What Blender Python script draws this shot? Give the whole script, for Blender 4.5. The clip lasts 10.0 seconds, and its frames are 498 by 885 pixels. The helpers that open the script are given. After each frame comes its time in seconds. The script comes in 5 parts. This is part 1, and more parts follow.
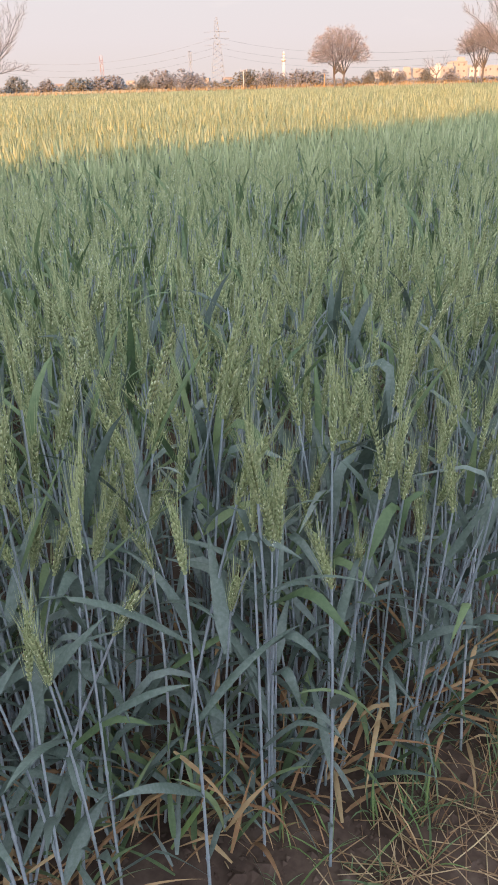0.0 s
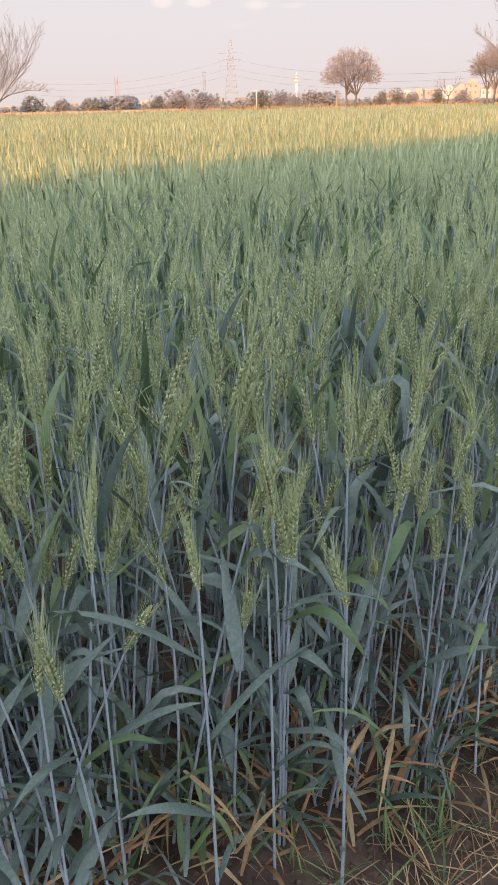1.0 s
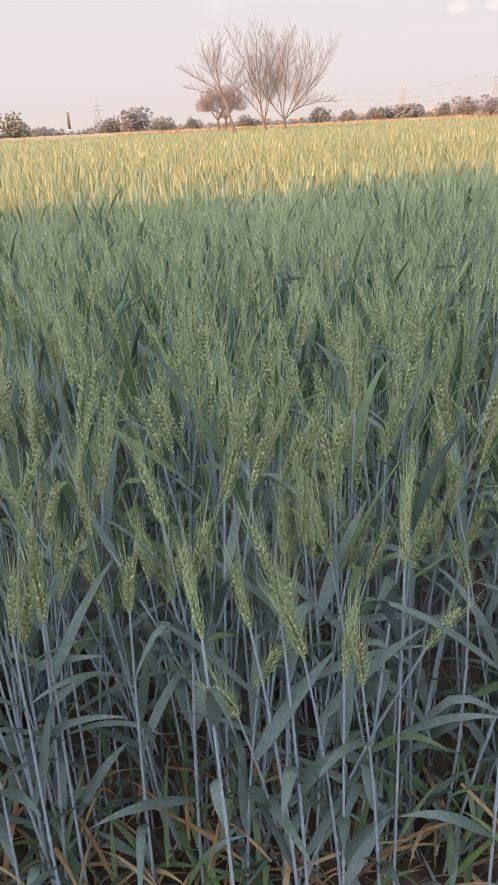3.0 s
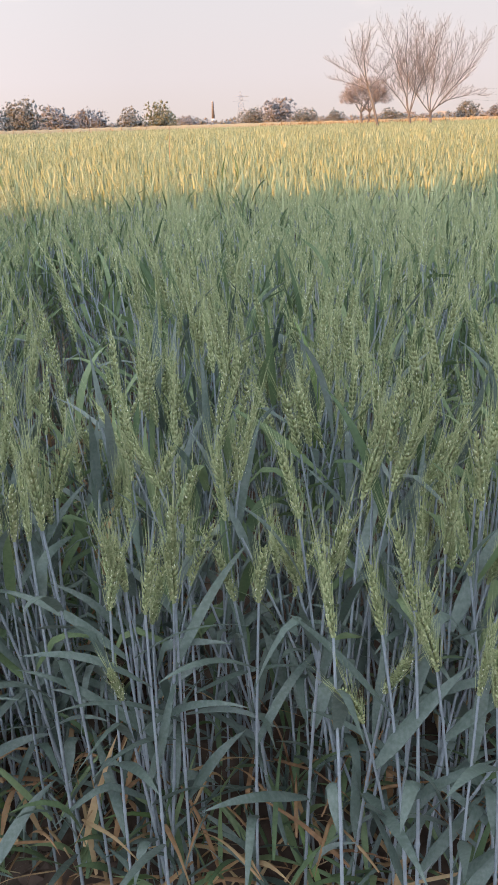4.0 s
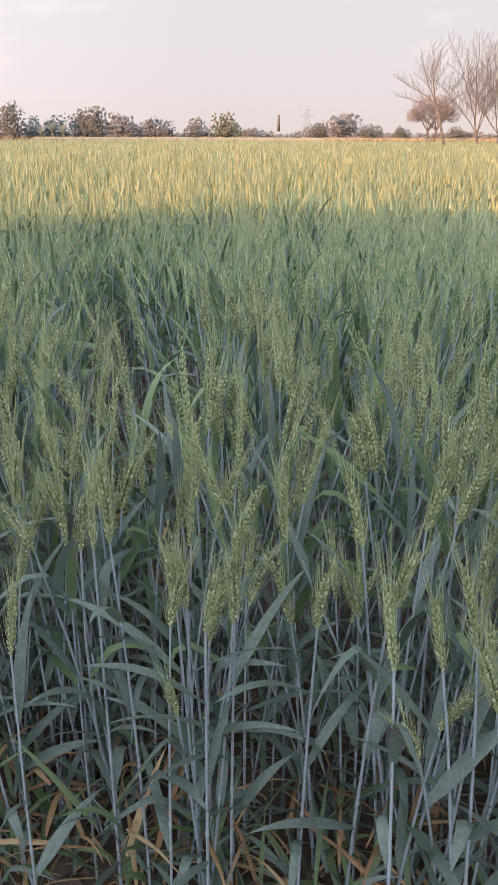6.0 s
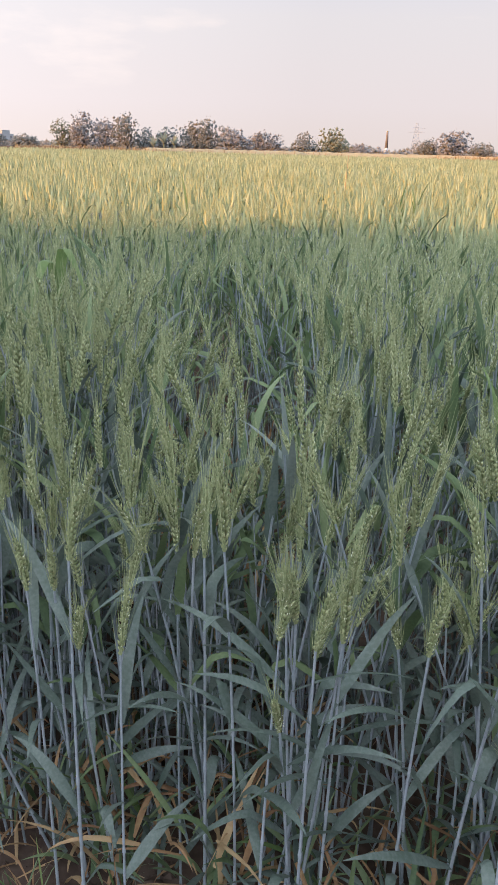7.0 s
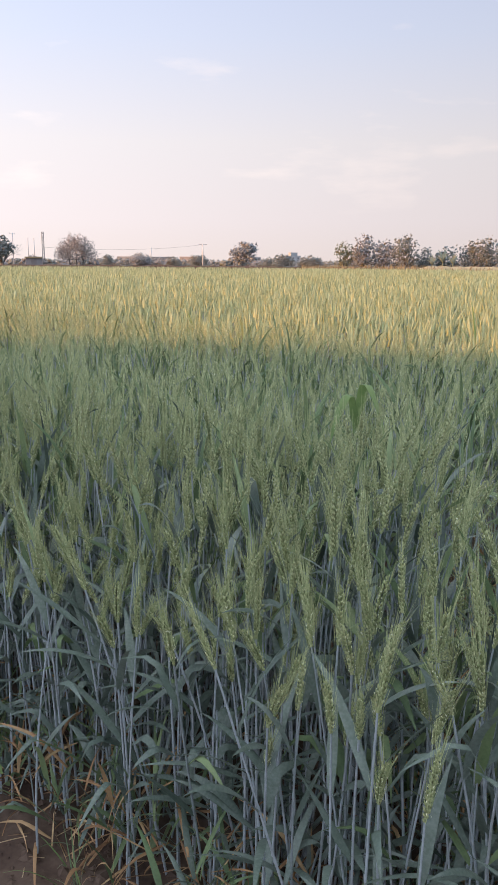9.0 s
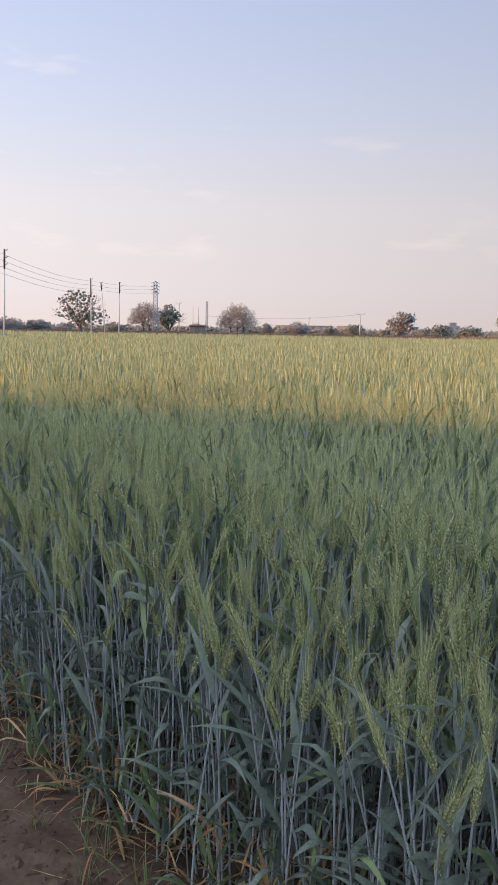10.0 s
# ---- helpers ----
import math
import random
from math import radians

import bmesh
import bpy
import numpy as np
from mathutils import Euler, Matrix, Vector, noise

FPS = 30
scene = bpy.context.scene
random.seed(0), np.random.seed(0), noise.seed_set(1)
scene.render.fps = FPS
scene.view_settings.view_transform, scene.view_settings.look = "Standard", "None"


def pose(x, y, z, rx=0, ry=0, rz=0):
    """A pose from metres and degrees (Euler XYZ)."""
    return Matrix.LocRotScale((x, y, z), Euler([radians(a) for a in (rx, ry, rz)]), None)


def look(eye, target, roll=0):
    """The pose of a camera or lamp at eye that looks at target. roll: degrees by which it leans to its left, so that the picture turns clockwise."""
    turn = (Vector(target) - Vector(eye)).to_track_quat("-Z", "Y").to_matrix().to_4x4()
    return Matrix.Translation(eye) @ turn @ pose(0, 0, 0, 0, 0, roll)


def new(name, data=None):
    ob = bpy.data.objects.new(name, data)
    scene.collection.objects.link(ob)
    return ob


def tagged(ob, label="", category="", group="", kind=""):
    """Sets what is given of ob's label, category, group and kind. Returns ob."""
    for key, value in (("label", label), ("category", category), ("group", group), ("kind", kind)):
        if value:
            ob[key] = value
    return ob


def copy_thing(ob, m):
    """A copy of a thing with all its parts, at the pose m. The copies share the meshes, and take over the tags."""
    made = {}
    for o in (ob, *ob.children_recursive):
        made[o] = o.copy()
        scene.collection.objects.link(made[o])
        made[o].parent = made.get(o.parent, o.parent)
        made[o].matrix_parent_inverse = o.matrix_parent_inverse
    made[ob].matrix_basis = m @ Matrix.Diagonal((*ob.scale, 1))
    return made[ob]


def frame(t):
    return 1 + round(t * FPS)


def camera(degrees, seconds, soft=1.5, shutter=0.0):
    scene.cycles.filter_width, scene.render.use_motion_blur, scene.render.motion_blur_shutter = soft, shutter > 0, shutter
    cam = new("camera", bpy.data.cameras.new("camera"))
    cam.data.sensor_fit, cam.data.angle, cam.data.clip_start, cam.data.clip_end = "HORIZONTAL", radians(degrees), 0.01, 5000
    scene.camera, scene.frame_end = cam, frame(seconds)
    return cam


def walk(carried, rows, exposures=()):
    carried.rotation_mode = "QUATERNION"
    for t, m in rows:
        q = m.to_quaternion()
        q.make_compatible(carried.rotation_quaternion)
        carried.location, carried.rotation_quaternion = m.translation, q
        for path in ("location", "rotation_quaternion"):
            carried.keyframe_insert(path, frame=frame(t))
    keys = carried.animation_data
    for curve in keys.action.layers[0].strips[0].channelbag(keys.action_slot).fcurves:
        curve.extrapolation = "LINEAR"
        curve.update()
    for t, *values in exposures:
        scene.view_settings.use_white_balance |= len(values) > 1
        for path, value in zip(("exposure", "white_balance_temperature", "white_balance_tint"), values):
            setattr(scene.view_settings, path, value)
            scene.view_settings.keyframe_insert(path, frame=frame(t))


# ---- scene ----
# ---------------------------------------------------------------- camera
cam = camera(35.3, 10.0, soft=1.25)
PATH = [
    (0.0, 0.0, 0.0, 1.3200, 65.430, 1.468, 0.000),
    (0.5, -0.0061, 0.0033, 1.3164, 66.094, 1.221, 0.361),
    (1.0, -0.0082, 0.0081, 1.3128, 66.688, 1.236, 0.868),
    (1.5, -0.0393, 0.0148, 1.3149, 67.238, 1.825, 6.317),
    (2.0, -0.0358, 0.0226, 1.3128, 67.831, 1.566, 11.837),
    (2.5, -0.0400, 0.0460, 1.2900, 67.590, 3.517, 18.278),
    (3.0, -0.1058, -0.0222, 1.3004, 67.898, 2.763, 19.878),
    (3.2, -0.1293, -0.0430, 1.2914, 67.926, 1.844, 20.461),
    (4.3, -0.1496, 0.0033, 1.2951, 67.722, 1.938, 31.100),
    (4.5, -0.1255, 0.0196, 1.2928, 67.637, 1.864, 29.506),
    (5.0, -0.1080, 0.0295, 1.3055, 67.737, 3.428, 27.928),
    (5.5, -0.1342, 0.0028, 1.3130, 67.978, 3.485, 28.033),
    (6.0, -0.1763, -0.0351, 1.3120, 68.634, -0.167, 33.891),
    (6.2, -0.1849, -0.0456, 1.3158, 68.744, 0.118, 36.402),
    (7.3, -0.2254, -0.0649, 1.3085, 69.709, -1.721, 42.374),
    (7.5, -0.2181, -0.0740, 1.3082, 69.956, -1.582, 43.139),
    (8.0, -0.2210, -0.0743, 1.3214, 70.572, -1.565, 45.065),
    (8.5, -0.2334, -0.0941, 1.3477, 72.508, -0.156, 51.135),
    (9.0, -0.2596, -0.1444, 1.3912, 77.096, -0.476, 60.520),
    (9.5, -0.2594, -0.1770, 1.4185, 80.055, -0.861, 66.605),
    (10.0, -0.2614, -0.2041, 1.4366, 81.806, -1.045, 71.761),
]
walk(cam, [(t, pose(x, y, z, rx, ry, rz)) for t, x, y, z, rx, ry, rz in PATH],
     [(0.0, 0.49), (6.0, 0.48), (7.6, 0.46), (8.5, 0.39), (9.2, 0.27), (10.0, 0.04)])

# ---------------------------------------------------------------- light
SUN_AZ, SUN_EL = 168.0, 10.0        # azimuth counted from +y towards -x


def around(az, d, z=0.0):
    """A place by its bearing in degrees (from +y towards -x), its distance and its height."""
    a = radians(az)
    return Vector((-d * math.sin(a), d * math.cos(a), z))


def make_world():
    world = bpy.data.worlds.new("sky")
    scene.world = world
    world.use_nodes = True
    nt = world.node_tree
    nt.nodes.clear()
    N, L = nt.nodes.new, nt.links.new
    out, bg = N("ShaderNodeOutputWorld"), N("ShaderNodeBackground")
    sky = N("ShaderNodeTexSky")
    sky.sky_type, sky.sun_disc = "NISHITA", False
    sky.sun_elevation, sky.sun_rotation = radians(SUN_EL), radians(-SUN_AZ)
    sky.air_density, sky.dust_density, sky.ozone_density = 1.0, 2.5, 1.5
    scale = N("ShaderNodeVectorMath")
    scale.operation = "SCALE"
    scale.inputs["Scale"].default_value = SKY_GAIN
    L(sky.outputs[0], scale.inputs[0])
    coord, sep = N("ShaderNodeTexCoord"), N("ShaderNodeSeparateXYZ")
    L(coord.outputs["Generated"], sep.inputs[0])
    # evening haze round the horizon, thinning upwards; unseen upper sky brightened to light shade
    ramp = N("ShaderNodeValToRGB")
    L(sep.outputs["Z"], ramp.inputs[0])
    cr = ramp.color_ramp
    for e, (p, c, k) in zip([cr.elements[0], cr.elements[1]] + [cr.elements.new(p) for p, _, _ in HAZE_AND_FILL[2:]], HAZE_AND_FILL):
        e.position, e.color = p, (*c, k)
    mix = N("ShaderNodeMix")
    mix.data_type = "RGBA"
    L(ramp.outputs["Alpha"], mix.inputs["Factor"])
    L(scale.outputs[0], mix.inputs["A"])
    L(ramp.outputs["Color"], mix.inputs["B"])
    # thin clouds, drawn out along the horizon
    stretch = N("ShaderNodeMapping")
    stretch.inputs["Scale"].default_value = (3.2, 3.2, 13.0)
    stretch.inputs["Location"].default_value = (0.7, 0.15, 0.2)
    L(coord.outputs["Generated"], stretch.inputs["Vector"])
    n1 = N("ShaderNodeTexNoise")
    n1.inputs["Scale"].default_value, n1.inputs["Detail"].default_value, n1.inputs["Roughness"].default_value = 1.7, 7.0, 0.55
    L(stretch.outputs[0], n1.inputs["Vector"])
    cloud = N("ShaderNodeMapRange")
    cloud.inputs["From Min"].default_value, cloud.inputs["From Max"].default_value = 0.60, 0.80
    cloud.inputs["To Max"].default_value = 0.45
    # fuller banks of fair-weather cloud: bearing, height (degrees), half width, half height
    total = n1.outputs[0]
    for az, el, wide, high, share in CLOUD_BANKS:
        away, size = N("ShaderNodeMapping"), N("ShaderNodeVectorMath")
        away.vector_type = "TEXTURE"
        away.inputs["Location"].default_value = around(az, math.cos(radians(el)), math.sin(radians(el)))
        away.inputs["Rotation"].default_value = (0, 0, radians(az))
        away.inputs["Scale"].default_value = (math.sin(radians(wide)), 1.0, math.sin(radians(high)))
        L(coord.outputs["Generated"], away.inputs["Vector"])
        size.operation = "LENGTH"
        L(away.outputs[0], size.inputs[0])
        bank, plus = N("ShaderNodeMapRange"), N("ShaderNodeMath")
        bank.interpolation_type = "SMOOTHSTEP"
        bank.inputs["To Min"].default_value, bank.inputs["To Max"].default_value = share, 0.0
        L(size.outputs["Value"], bank.inputs["Value"])
        L(total, plus.inputs[0])
        L(bank.outputs[0], plus.inputs[1])
        total = plus.outputs[0]
    L(total, cloud.inputs["Value"])
    band = N("ShaderNodeMapRange")
    band.inputs["From Min"].default_value, band.inputs["From Max"].default_value = 0.03, 0.09
    L(sep.outputs["Z"], band.inputs["Value"])
    both = N("ShaderNodeMath")
    both.operation = "MULTIPLY"
    L(cloud.outputs[0], both.inputs[0])
    L(band.outputs[0], both.inputs[1])
    mix2 = N("ShaderNodeMix")
    mix2.data_type = "RGBA"
    mix2.inputs["B"].default_value = (0.80, 0.69, 0.65, 1)
    L(both.outputs[0], mix2.inputs["Factor"])
    L(mix.outputs["Result"], mix2.inputs["A"])
    L(mix2.outputs["Result"], bg.inputs[0])
    # the sky brightens towards the side of the setting sun
    dot, glow = N("ShaderNodeVectorMath"), N("ShaderNodeMapRange")
    dot.operation = "DOT_PRODUCT"
    dot.inputs[1].default_value = around(SUN_AZ, 1.0)
    L(coord.outputs["Generated"], dot.inputs[0])
    glow.inputs["From Min"].default_value, glow.inputs["From Max"].default_value = -0.65, 1.0
    glow.inputs["To Min"].default_value, glow.inputs["To Max"].default_value = 1.0, 1.9
    L(dot.outputs["Value"], glow.inputs["Value"])
    L(glow.outputs[0], bg.inputs[1])
    L(bg.outputs[0], out.inputs[0])


SKY_GAIN = 0.10
CLOUD_BANKS = ((44.0, 7.9, 5.5, 1.5, 0.24), (49.0, 6.0, 7.0, 2.6, 0.17), (1.0, 4.7, 7.0, 0.9, 0.2),
               (6.3, 6.2, 1.0, 0.6, 0.36), (4.0, 6.1, 1.2, 0.5, 0.34), (0.2, 5.9, 1.3, 0.45, 0.27), (-2.2, 5.8, 1.8, 0.4, 0.27))
# height over the horizon (sine), colour, share; 0.62 and 1.0 brighten the unseen sky
HAZE_AND_FILL = [(0.0, (0.60, 0.52, 0.50), 0.97), (1.0, (1.33, 1.56, 1.92), 0.9), (0.05, (0.62, 0.555, 0.565), 0.95), (0.14, (0.61, 0.573, 0.592), 0.93), (0.25, (0.497, 0.53, 0.648), 0.92),
        (0.36, (0.422, 0.478, 0.648), 0.9), (0.62, (1.05, 1.23, 1.51), 0.9)]
make_world()
sun = new("sun", bpy.data.lights.new("sun", "SUN"))
sun.data.energy, sun.data.angle, sun.data.color = 6.8, radians(0.6), (1.0, 0.39, 0.06)
sun.matrix_world = look(around(SUN_AZ, 60, 60 * math.tan(radians(SUN_EL))), (0, 0, 0))


# ---------------------------------------------------------------- materials
def material(name, ramp, scale=20.0, rough=0.7, bump=0.0, per="none", translucent=0.0, detail=4.0, fine=0.0, stretch=(1, 1, 1), spec=0.3, metal=0.0):
    """A procedural surface: colours along a ramp, chosen by noise and by the piece; fine grain, relief, and light through thin leaves."""
    m = bpy.data.materials.new(name)
    m.use_nodes = True
    nt = m.node_tree
    N, L = nt.nodes.new, nt.links.new
    p = nt.nodes["Principled BSDF"]
    coord, mp = N("ShaderNodeTexCoord"), N("ShaderNodeMapping")
    mp.inputs["Scale"].default_value = stretch
    L(coord.outputs["Object"], mp.inputs["Vector"])
    no = N("ShaderNodeTexNoise")
    no.inputs["Scale"].default_value, no.inputs["Detail"].default_value = scale, detail
    L(mp.outputs[0], no.inputs["Vector"])
    val = no.outputs[0]
    if per != "none":
        src = N("ShaderNodeNewGeometry").outputs["Random Per Island"] if per == "island" else N("ShaderNodeObjectInfo").outputs["Random"]
        mx = N("ShaderNodeMix")
        mx.inputs["Factor"].default_value = 0.6
        L(val, mx.inputs["A"])
        L(src, mx.inputs["B"])
        val = mx.outputs["Result"]
    if fine:
        n2 = N("ShaderNodeTexNoise")
        n2.inputs["Scale"].default_value, n2.inputs["Detail"].default_value = fine, 3.0
        L(mp.outputs[0], n2.inputs["Vector"])
        mx = N("ShaderNodeMix")
        mx.inputs["Factor"].default_value = 0.3
        L(val, mx.inputs["A"])
        L(n2.outputs[0], mx.inputs["B"])
        val = mx.outputs["Result"]
    r = N("ShaderNodeValToRGB")
    cr = r.color_ramp
    k = len(ramp)
    cr.elements[0].position, cr.elements[0].color = 0.25, (*ramp[0], 1)
    cr.elements[1].position, cr.elements[1].color = 0.75, (*ramp[-1], 1)
    for i in range(1, k - 1):
        cr.elements.new(0.25 + 0.5 * i / (k - 1)).color = (*ramp[i], 1)
    L(val, r.inputs[0])
    L(r.outputs[0], p.inputs["Base Color"])
    p.inputs["Roughness"].default_value, p.inputs["Specular IOR Level"].default_value, p.inputs["Metallic"].default_value = rough, spec, metal
    if bump:
        b = N("ShaderNodeBump")
        b.inputs["Strength"].default_value, b.inputs["Distance"].default_value = bump, 0.01
        L(no.outputs[0], b.inputs["Height"])
        L(b.outputs[0], p.inputs["Normal"])
    if translucent:
        t, mixs = N("ShaderNodeBsdfTranslucent"), N("ShaderNodeMixShader")
        L(r.outputs[0], t.inputs[0])
        mixs.inputs[0].default_value = translucent
        L(p.outputs[0], mixs.inputs[1])
        L(t.outputs[0], mixs.inputs[2])
        L(mixs.outputs[0], nt.nodes["Material Output"].inputs[0])
    return m


# stems and leaves: glaucous tone, with some blue sky light put into it
M_STEM = material("wheat_stem", [(0.15, 0.19, 0.195), (0.26, 0.30, 0.33), (0.40, 0.43, 0.465)], 9.0, 0.55, 0.0, "island", fine=120)
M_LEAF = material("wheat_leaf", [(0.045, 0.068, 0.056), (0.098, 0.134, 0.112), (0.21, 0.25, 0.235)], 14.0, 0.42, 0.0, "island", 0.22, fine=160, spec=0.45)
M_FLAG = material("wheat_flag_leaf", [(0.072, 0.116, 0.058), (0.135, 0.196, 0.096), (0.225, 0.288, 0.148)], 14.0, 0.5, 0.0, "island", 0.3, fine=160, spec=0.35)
M_EAR = material("wheat_ear", [(0.19, 0.235, 0.12), (0.335, 0.375, 0.19), (0.50, 0.525, 0.30)], 30.0, 0.6, 0.0, "island", 0.15, fine=300)
M_AWN = material("wheat_awn", [(0.27, 0.31, 0.15), (0.40, 0.43, 0.235)], 12.0, 0.5, 0.0, "island", 0.25)
M_ANTHER = material("anther", [(0.58, 0.62, 0.44), (0.80, 0.82, 0.66)], 40.0, 0.7, 0.0, "island", 0.2)
M_DRY = material("dry_leaf", [(0.19, 0.10, 0.055), (0.33, 0.20, 0.105), (0.45, 0.33, 0.185)], 16.0, 0.8, 0.0, "island", 0.2, fine=90)
M_YLEAF = material("young_leaf", [(0.09, 0.15, 0.055), (0.155, 0.235, 0.085), (0.25, 0.33, 0.125)], 16.0, 0.5, 0.0, "island", 0.35, fine=90)
M_SOIL = material("soil", [(0.040, 0.026, 0.021), (0.085, 0.058, 0.046), (0.155, 0.112, 0.09)], 6.0, 0.95, 1.0, fine=60, spec=0.1, detail=8)
M_BARK = material("bark", [(0.08, 0.085, 0.095), (0.14, 0.145, 0.155), (0.20, 0.205, 0.215)], 3.0, 0.9, 0.4, spec=0.1, stretch=(1, 1, 0.3))
M_TWIG = material("twig", [(0.145, 0.145, 0.155), (0.235, 0.23, 0.24)], 2.0, 0.9, 0.0, "island", spec=0.1)
M_TWIGS = material("twig_crown", [(0.199, 0.194, 0.199), (0.293, 0.281, 0.287), (0.386, 0.369, 0.374)], 0.6, 0.9, 0.0, "island", 0.3, spec=0.1)
# far foliage: base colours paled and greyed to stand in for distance haze
M_FOL_DARK = material("hazed_dark_leaves", [(0.251, 0.285, 0.290), (0.300, 0.334, 0.338), (0.348, 0.382, 0.387)], 0.5, 0.8, 0.0, "none", 0.5, spec=0.1, fine=1.2)
M_FOL_BROWN = material("hazed_brown_leaves", [(0.301, 0.329, 0.361), (0.361, 0.388, 0.420), (0.420, 0.446, 0.478)], 0.5, 0.8, 0.0, "none", 0.5, spec=0.1, fine=1.2)
M_FOL_GREEN = material("hazed_green_leaves", [(0.252, 0.290, 0.228), (0.300, 0.339, 0.276), (0.349, 0.387, 0.325)], 0.5, 0.8, 0.0, "none", 0.5, spec=0.1, fine=1.2)
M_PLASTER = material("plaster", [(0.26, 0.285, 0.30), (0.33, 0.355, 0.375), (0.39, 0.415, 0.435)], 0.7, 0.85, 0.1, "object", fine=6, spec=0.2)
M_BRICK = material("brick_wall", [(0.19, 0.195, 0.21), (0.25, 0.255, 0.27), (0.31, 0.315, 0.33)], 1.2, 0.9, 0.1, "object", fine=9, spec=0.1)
# far openings: dark tone lightened to put the haze into the colour
M_DARK = material("dark_opening", [(0.13, 0.13, 0.14), (0.19, 0.19, 0.20)], 2.0, 0.6)
M_WHITE = material("white_paint", [(0.42, 0.46, 0.50), (0.54, 0.575, 0.62)], 0.9, 0.6, fine=5)
M_STEEL = material("galvanised_steel", [(0.21, 0.27, 0.35), (0.29, 0.35, 0.43)], 3.0, 0.6)
M_RED = material("red_paint", [(0.26, 0.15, 0.15), (0.33, 0.20, 0.20)], 3.0, 0.6)
M_POLE_TOP = material("dark_pole_top", [(0.05, 0.05, 0.055), (0.09, 0.09, 0.095)], 3.0, 0.8)
# pole shafts: colour lightened towards the sky's, so they fade into its brightness
M_PALE = material("sky_pale_concrete", [(0.44, 0.47, 0.52), (0.54, 0.57, 0.62)], 2.0, 0.9, fine=12)
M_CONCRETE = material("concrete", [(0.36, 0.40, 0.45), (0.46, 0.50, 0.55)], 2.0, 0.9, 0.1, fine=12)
M_WIRE = material("wire", [(0.12, 0.12, 0.12), (0.2, 0.2, 0.2)], 2.0, 0.5, metal=0.6)
M_STRAW = material("straw", [(0.20, 0.12, 0.07), (0.34, 0.23, 0.13), (0.47, 0.36, 0.22)], 20.0, 0.8, 0.0, "island", 0.1)
M_REED = material("dry_reeds", [(0.19, 0.165, 0.11), (0.28, 0.245, 0.155), (0.37, 0.325, 0.215)], 1.0, 0.9, 0.0, "island", 0.1, spec=0.1)


# ---------------------------------------------------------------- mesh helpers
FLAT = {"wall", "parapet", "door", "window", "sill", "roof_room", "roof", "cross_arm", "wall_body", "leg", "bracing", "soil_clods"}


def mesh_of(name, verts, tris, mats, index=None):
    """A mesh from numpy arrays of corners and triangles."""
    me = bpy.data.meshes.new(name)
    verts, tris = np.asarray(verts, np.float32), np.asarray(tris, np.int32)
    n = len(tris)
    me.vertices.add(len(verts))
    me.vertices.foreach_set("co", verts.ravel())
    me.loops.add(3 * n)
    me.loops.foreach_set("vertex_index", tris.ravel())
    me.polygons.add(n)
    me.polygons.foreach_set("loop_start", np.arange(0, 3 * n, 3, dtype=np.int32))
    me.polygons.foreach_set("loop_total", np.full(n, 3, np.int32))
    for m in mats:
        me.materials.append(m)
    if index is not None:
        me.polygons.foreach_set("material_index", np.asarray(index, np.int32))
    if name in FLAT:
        me.polygons.foreach_set("use_smooth", np.zeros(n, bool))
    me.update(calc_edges=True)
    me.validate()
    return me


def join(pieces):
    """Joins (verts, tris, material number) into one set of arrays."""
    vs, ts, ms, k = [], [], [], 0
    for v, t, m in pieces:
        vs.append(v)
        ts.append(np.asarray(t) + k)
        ms.append(np.full(len(t), m) if np.isscalar(m) else m)
        k += len(v)
    return np.concatenate(vs), np.concatenate(ts), np.concatenate(ms)


def part(name, data, parent, label=""):
    """Links a mesh as one part under a thing or a part."""
    ob = new(name, data)
    ob.parent = parent
    return tagged(ob, label)


def thing(name, at, label, category, group="", kind=""):
    ob = new(name)
    ob.empty_display_size = 0.1
    ob.matrix_basis = at if isinstance(at, Matrix) else Matrix.Translation(at)
    return tagged(ob, label, category, group, kind)


def tube(pts, radii, sides=6, cap=True):
    """A tapering tube along points."""
    pts, k = np.asarray(pts, float), len(pts)
    d = np.gradient(pts, axis=0)
    d /= np.linalg.norm(d, axis=1)[:, None] + 1e-9
    ref = np.where(np.abs(d[:, 2:3]) > 0.9, [[1.0, 0, 0]], [[0, 0, 1.0]])
    u = np.cross(d, ref)
    u /= np.linalg.norm(u, axis=1)[:, None] + 1e-9
    w = np.cross(d, u)
    a = np.arange(sides) / sides * 2 * np.pi
    v = pts[:, None] + np.asarray(radii, float)[:, None, None] * (np.cos(a)[None, :, None] * u[:, None] + np.sin(a)[None, :, None] * w[:, None])
    t = []
    for i in range(k - 1):
        for j in range(sides):
            p, q = i * sides + j, i * sides + (j + 1) % sides
            t += [(p, q, q + sides), (p, q + sides, p + sides)]
    if cap:
        for j in range(1, sides - 1):
            t += [(0, j + 1, j), ((k - 1) * sides, (k - 1) * sides + j, (k - 1) * sides + j + 1)]
    return v.reshape(-1, 3), np.array(t)


def box(x0, x1, y0, y1, z0, z1):
    v = np.array([(x, y, z) for x in (x0, x1) for y in (y0, y1) for z in (z0, z1)], float)
    q = [(0, 1, 3, 2), (4, 6, 7, 5), (0, 4, 5, 1), (2, 3, 7, 6), (0, 2, 6, 4), (1, 5, 7, 3)]
    return v, np.array([t for a, b, c, d in q for t in ((a, b, c), (a, c, d))])


# ---------------------------------------------------------------- ground
EDGE_O, EDGE_E, EDGE_N = np.array([0.0, 1.02]), np.array([0.928, 0.371]), np.array([-0.371, 0.928])   # the crop's edge: a point on it, along it, into the field
rng = np.random.default_rng(7)


